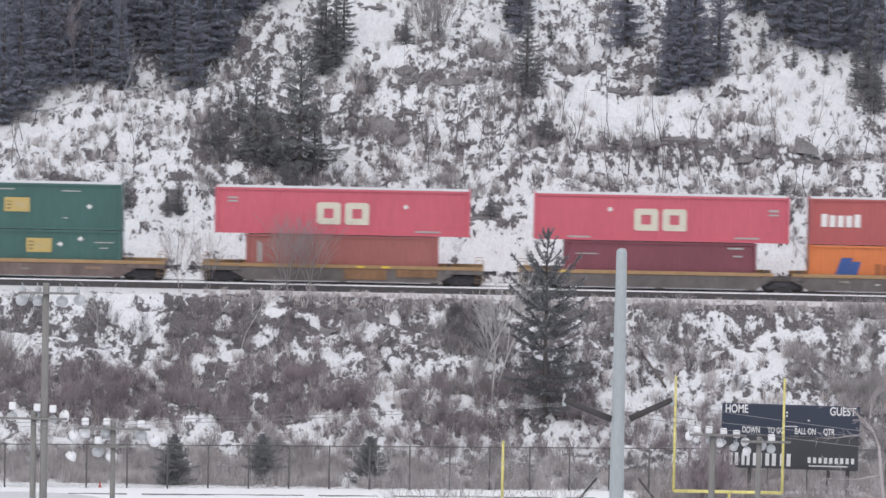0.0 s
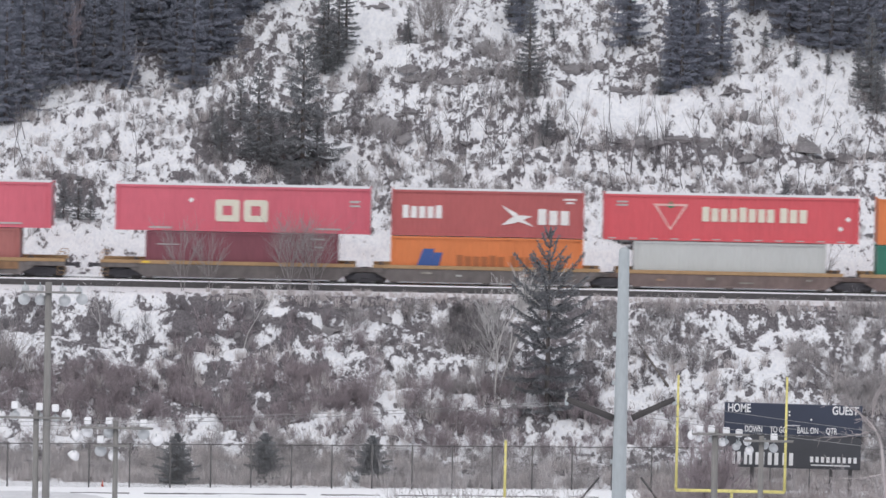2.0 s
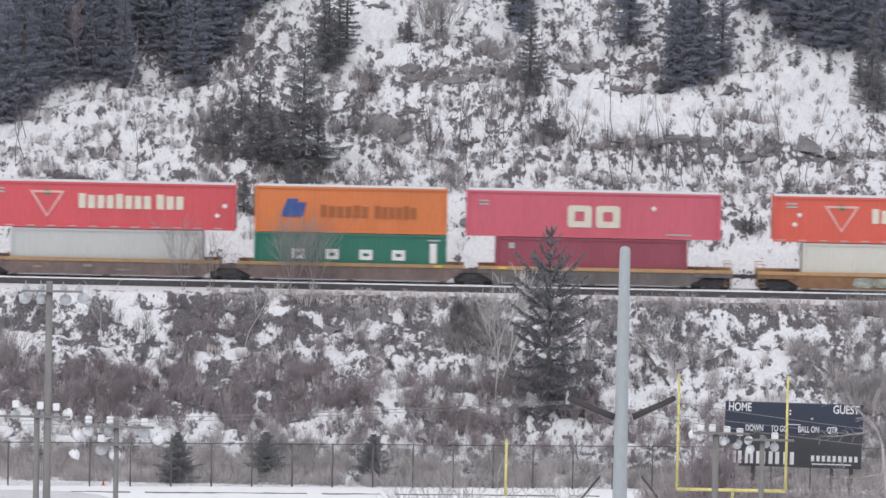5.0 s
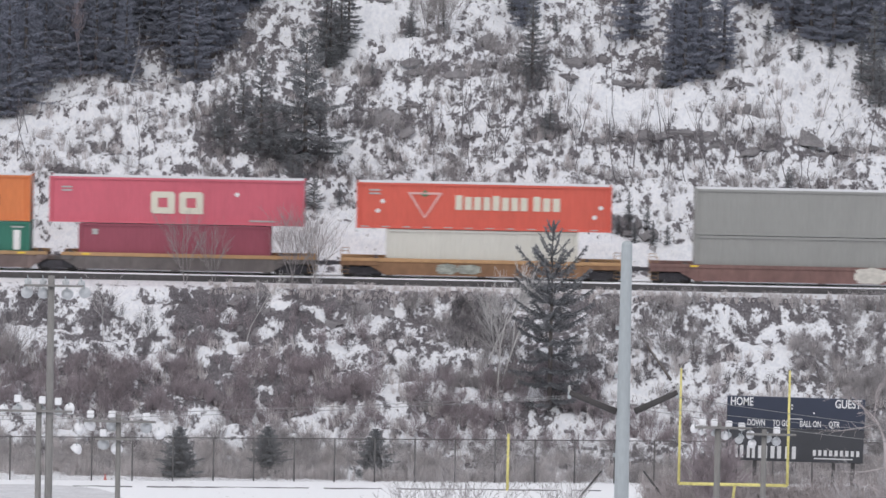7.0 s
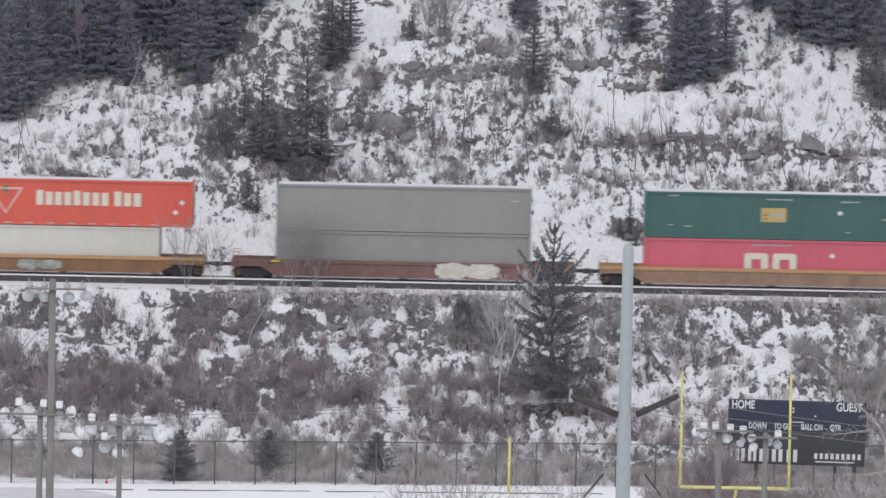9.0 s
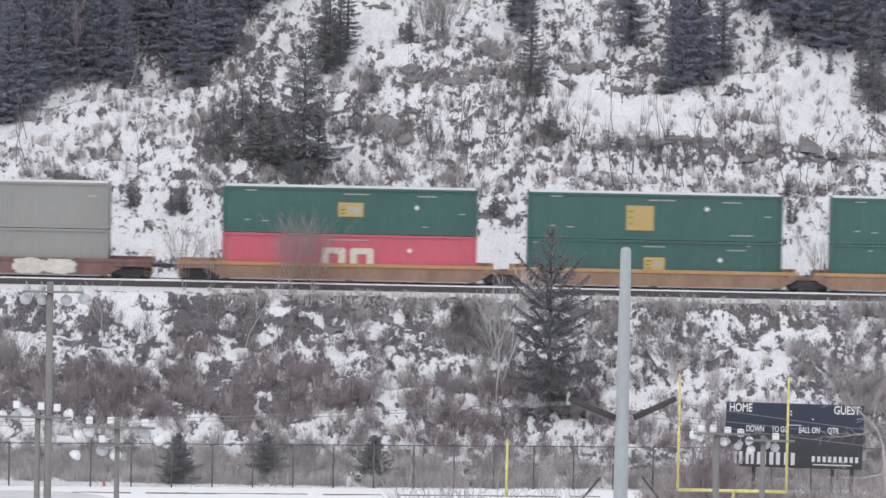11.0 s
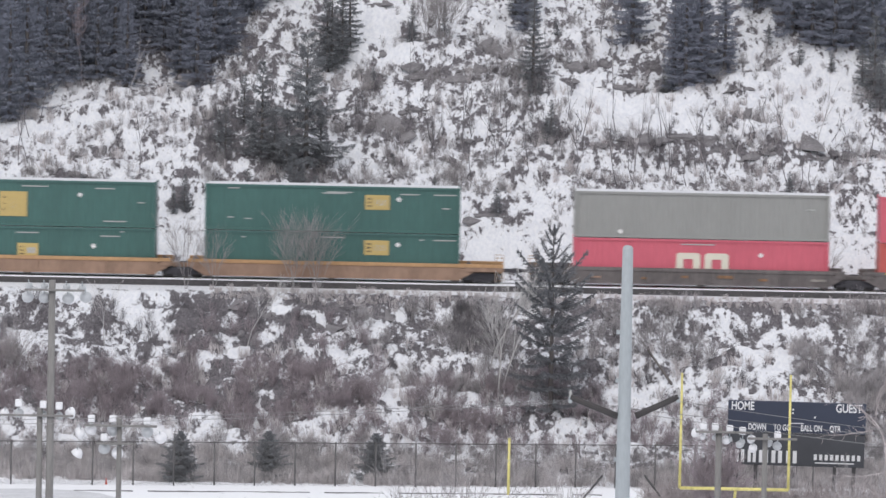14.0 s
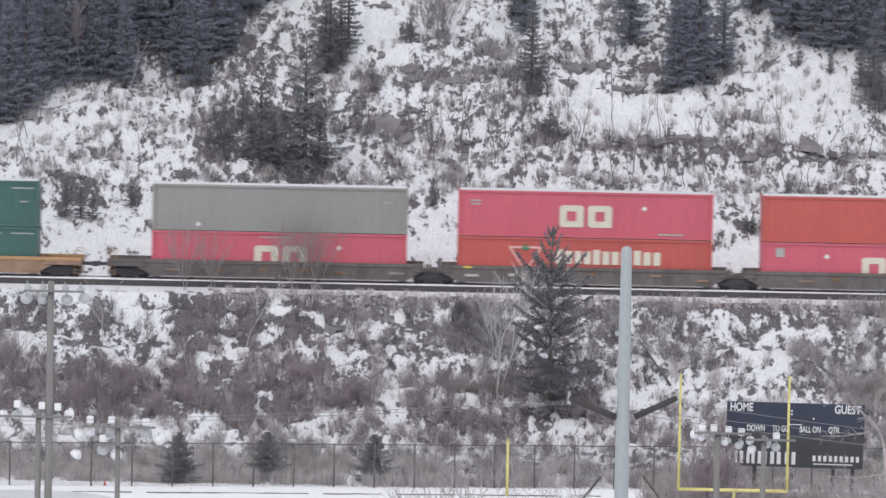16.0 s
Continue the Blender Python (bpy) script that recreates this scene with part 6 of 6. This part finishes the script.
def flood_lamp(parent, x, z, tilt, turn, box_up, size, material):
    """Bowl reflector seen from behind, its yoke and the ballast box above the arm."""
    bm = bmesh.new()
    lathe(bm, [(0.06, -0.20), (0.15, -0.18), (0.24, -0.08), (0.29, 0.06), (0.305, 0.12), (0.27, 0.12)], 18)
    lamp = part("lamp_head", mesh_of("lamp_head", bm, material), None, parent, "pale bowl-shaped floodlight head")
    lamp.matrix_local = pose(x, 0.16, z, -122 + tilt, 0, turn) @ Matrix.Scale(size, 4)
    yoke = tube(bmesh.new(), (x, -0.1, z + 0.30), (x, 0.12, z + 0.08), 0.025, sides=6)
    part("yoke", yoke, GALV, parent)
    if box_up:
        part("ballast_box", boxes((x - 0.15, x + 0.15, -0.15, 0.15, z + 0.32, z + 0.64), bevel=0.03), LAMP_WHITE, parent, "white ballast box")


def light_pole(top, arms, radius, label, lamps):
    """top: the pole's top; arms: (height, left, right) and lamps: (across, height, tilt, turn, box) in drawing steps from the top."""
    x0, y0, z0 = top
    pole = thing("floodlight_pole", label, "light pole", pose(x0, y0, 0), "floodlight poles by the field")
    bm = tube(bmesh.new(), (0, 0, -0.5), (0, 0, z0), radius * 1.25, radius, 14)
    part("pole", bm, POLE_WOOD, pole, "weathered round wooden pole")
    for h, l, r in arms:
        part("crossarm", boxes((l * U, r * U, -0.16 - radius, -radius + 0.02, z0 - h * U - 0.045, z0 - h * U + 0.045), bevel=0.015), POLE_WOOD, pole)
    for x, h, tilt, turn, box_up, size in lamps:
        flood_lamp(pole, x * U, z0 - h * U, tilt, turn, box_up, size, LAMP_WHITE if turn else LAMP_GREY)


light_pole((-17.47, 231.00, 17.02), [(17, -48, 58)], 0.15, "tall wooden pole with a crossarm of floodlights",
           [(-44, 30, 5, 0, False, 0.9), (-14, 30, 5, 0, False, 0.9), (28, 31, 5, 0, False, 0.9), (59, 28, 5, 0, False, 0.9), (-42, 12, 40, 0, False, 0.55), (-15, 12, 40, 0, False, 0.55), (25, 13, 40, 0, False, 0.55), (53, 14, 40, 0, False, 0.55)])
light_pole((-17.94, 231.00, 11.34), [(14, -70, 60)], 0.125, "wooden pole with a crossarm of floodlights and ballast boxes",
           [(-38, 12, 30, 0, True, 0.7), (6, 14, 30, 0, True, 0.6), (34, 16, 30, 0, True, 0.6), (53, 10, 30, -50, False, 0.9), (-62, 12, 20, 30, False, 0.7)])
light_pole((-14.39, 231.00, 10.90), [(12, -63, 67), (44, -40, 26)], 0.11, "wooden pole with two crossarms of floodlights",
           [(-50, 20, -10, 40, True, 0.9), (-12, 20, 15, 0, True, 0.9), (49, 22, 15, 0, True, 0.9), (-69, 27, 10, 60, False, 0.9), (-27, 53, 0, 0, True, 0.9), (-74, 63, -20, 60, False, 0.9), (-2, 62, 20, 20, False, 0.9), (72, 33, 20, -20, False, 0.9)])
light_pole((12.27, 231.00, 11.06), [(8, -42, 60)], 0.135, "thick wooden pole with floodlights and ballast boxes",
           [(-28, 18, 10, 20, True, 0.45), (-7, 19, 0, 0, True, 0.45), (19, 22, 20, 0, True, 0.45), (42, 25, 0, 0, True, 0.45), (-41, 12, 30, 40, False, 0.68), (12, 24, 40, -20, False, 0.68), (57, 20, 0, -40, False, 0.68), (38, 30, 0, 0, False, 0.6)])
light_pole((14.33, 231.00, 10.80), [(8, -32, 56)], 0.115, "wooden pole with a crossarm of floodlights",
           [(22, 21, 10, 0, True, 0.68), (6, 16, 20, 0, False, 0.68), (-22, 26, 10, -30, False, 0.68)])


# ---- steel utility pole with its arms and wires ----
def make_steel_pole():
    D = 142
    t = Vector((4.94, 142.00, 25.32))
    b = Vector((4.94, 142.00, 18.40))
    pole = thing("utility_pole", "tall tapered galvanised steel utility pole with timber arms", "utility pole", pose(t.x, t.y, 0))
    bm = bmesh.new()
    r1, r0 = 0.146, 0.200
    grow = (r0 - r1) / (t.z - b.z)
    rz = r1 + grow * t.z
    lathe(bm, [(rz, -0.5), (r1, t.z - 0.12), (r1 * 0.92, t.z - 0.05), (r1 * 0.6, t.z), (0.02, t.z + 0.015)], 24)
    part("shaft", bm, GALV, pole, "pale grey-blue tapered steel shaft")
    for zz in ((4.92, 142.00, 22.94), (4.92, 142.00, 21.62), (4.97, 142.00, 19.45)):
        part("step_bracket", boxes((-r0 - 0.06, -r1 * 0.8, -0.05, 0.05, zz[2] - 0.05, zz[2] + 0.06), bevel=0.01), GALV, pole)
    for end, root in (((3.46, 142.00, 21.14), (4.75, 142.00, 20.65)), ((6.41, 142.00, 21.21), (5.25, 142.00, 20.66))):
        e, q = Vector(end) - Vector((t.x, t.y, 0)), Vector(root) - Vector((t.x, t.y, 0))
        part("arm", tube(bmesh.new(), q, e, 0.092, 0.077, 8), ARM_DARK, pole, "dark raked timber arm")
        n = bmesh.new()
        lathe(n, [(0.02, 0), (0.05, 0.03), (0.03, 0.06), (0.055, 0.09), (0.03, 0.13), (0.02, 0.2)], 10, at=e)
        part("insulator", n, MARK_DIM, pole)
        part("clamp", boxes((e.x - 0.05, e.x + 0.05, e.y - 0.05, e.y + 0.05, e.z - 0.16, e.z + 0.02), bevel=0.01), GALV, pole)


make_steel_pole()


def wire(a, b, sag, label, r=0.012):
    a, b = Vector(a), Vector(b)
    bm = bmesh.new()
    n = 16
    rings = []
    for i in range(n + 1):
        p = a.lerp(b, i / n) - Vector((0, 0, sag * 4 * (i / n) * (1 - i / n)))
        rings.append([bm.verts.new(p + Vector((0, math.cos(k * 1.2566) * r, math.sin(k * 1.2566) * r))) for k in range(5)])
    for u, v in zip(rings, rings[1:]):
        for k in range(5):
            bm.faces.new((u[k], u[(k + 1) % 5], v[(k + 1) % 5], v[k]))
    ob = new("overhead_wire", mesh_of("overhead_wire", bm, WIRE))
    return tagged(ob, label, "wire", "overhead wires")


wire((3.46, 142.00, 21.06), (-17.31, 190.00, 15.06), 0.1, "thin overhead wire leading off the timber arm", 0.009)
wire((3.46, 142.00, 21.00), (-17.31, 190.00, 14.91), 0.12, "thin overhead wire leading off the timber arm", 0.009)
wire((3.46, 142.00, 21.03), (14.24, 150.00, 19.31), 0.05, "thin overhead wire leading off the timber arm", 0.009)
wire((6.41, 142.00, 21.09), (15.18, 160.00, 18.38), 0.05, "thin overhead wire leading off the timber arm", 0.009)
wire((5.25, 142.00, 20.74), (14.25, 150.00, 18.98), 0.05, "thin overhead wire leading off the steel pole", 0.009)
for a, b in (((8.81, 285.00, 2.62), (7.60, 285.00, 1.09)), ((11.10, 285.00, 2.66), (12.25, 285.00, 1.19))):
    bm = tube(bmesh.new(), a, (b[0], b[1], max(b[2], 0.0)), 0.06, sides=8)
    tagged(new("brace_strut", mesh_of("brace_strut", bm, DARK_POST)), "dark slanting brace at the fence", "brace", "slanting braces")

# leafless trees near the camera's side of the field
def limb(bm, r, p, tilt, length, bend, thick):
    """A crooked limb that leaves p at a tilt from the upright (towards -x) and bends on its way, with short twigs."""
    steps, a = 9, radians(tilt)
    for k in range(steps):
        a += radians(bend) / steps + 0.06 * r.normal()
        q = p + Vector((-math.sin(a), 0.05 * r.normal(), math.cos(a))) * (length / steps)
        r0, r1 = thick * (1 - 0.75 * k / steps), thick * (1 - 0.75 * (k + 1) / steps)
        tube(bm, p, q, r0, r1, 7, caps=False)
        for _ in range(2):
            b = a + r.choice((-1, 1)) * (0.5 + 0.5 * r.random())
            e = q
            for n in range(3):
                b += 0.25 * r.normal()
                f = e + Vector((-math.sin(b), 0.3 * r.normal(), math.cos(b))) * length * 0.06
                tube(bm, e, f, 0.011, 0.008, 3, caps=False)
                e = f
        p = q


def near_tree(x, y):
    """A large crooked tree whose limbs reach in front of the scoreboard."""
    r = np.random.default_rng(61)
    low, high = bmesh.new(), bmesh.new()
    knots = [Vector((0.45, 0, -0.2)), Vector((0.3, 0, 5.0)), Vector((0.35, 0, 9.0)), Vector((0, 0, 12.25))]
    for a, b, ra, rb in zip(knots, knots[1:], (0.16, 0.12, 0.09), (0.12, 0.09, 0.06)):
        tube(low, a, b, ra, rb, 9, caps=False)
    limb(high, r, Vector((0, 0, 12.2)), 14, 2.9, 62, 0.052)
    limb(high, r, Vector((-0.42, 0, 13.35)), 2, 1.5, -16, 0.036)
    limb(high, r, Vector((-0.42, 0, 13.8)), -6, 1.2, -30, 0.030)
    limb(high, r, Vector((-0.40, 0, 12.9)), 40, 1.7, 8, 0.032)
    limb(high, r, Vector((-0.45, 0, 12.8)), 112, 2.1, -34, 0.032)
    limb(high, r, Vector((0.1, 0, 11.0)), 100, 2.6, 10, 0.030)
    limb(high, r, Vector((0.2, 0, 9.9)), 60, 2.2, 30, 0.032)
    t = thing("bare_tree", "large leafless grey tree with spreading crooked limbs", "tree", pose(x, y, 0), "trees by the field")
    part("trunk", low, FIELD_TWIG, t)
    part("crown", high, FIELD_TWIG, t)


near_tree(18.30, 215.0)
RED_TREE = bare_tree_mesh(67, 5.2, 0.24, 4, 0.04, RUST_TWIG, forks=2, thin=0.013, stems=16, fan=0.28)
RED_TOP = max(v.co.z for v in RED_TREE[1].vertices)
bare_tree(RED_TREE, 14.51, 280.0, 6.29 / RED_TOP, "reddish leafless bush tree beside the goal post", "trees by the field", turn=10, z=0)
scatter("field_brush", THICK, [(x0, y0, 0.0, 0.85 + 0.7 * rng.random(), rng.random() * 6.28, int(rng.integers(0, 50))) for x0, y0 in zip(11.5 + 15 * rng.random(330), 283 + 8 * rng.random(330))],
        FIELD_TWIG, "tall leafless grey brush in front of the scoreboard", "brush")
LOW_TREE = bare_tree_mesh(71, 6.0, 0.5, 3, 0.05, GREY_TWIG, forks=2, thin=0.012, stems=5)
for x, s in ((745, 0.62), (860, 0.66), (985, 0.63), (1545, 0.68)):
    bare_tree(LOW_TREE, (x - 784) * 250 / LENS, 250, s * 1.25, "low leafless grey bush standing in the snow", "bushes by the field", turn=x, z=0)


# ---- motion ----
def motions():
    for ob, x, z in MOVERS:
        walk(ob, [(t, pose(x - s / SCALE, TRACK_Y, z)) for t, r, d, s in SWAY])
    times = [i / FPS for i in range(int(16.0 * FPS) + 1)]
    way = np.interp(times, [r[0] for r in SWAY], [r[3] / SCALE for r in SWAY])
    for ob, k in WHEELSETS:
        walk(ob, [(t, pose(k, 0, WHEEL_R, 0, -math.degrees(w / WHEEL_R) % 360, 0)) for t, w in zip(times, way)])


motions()
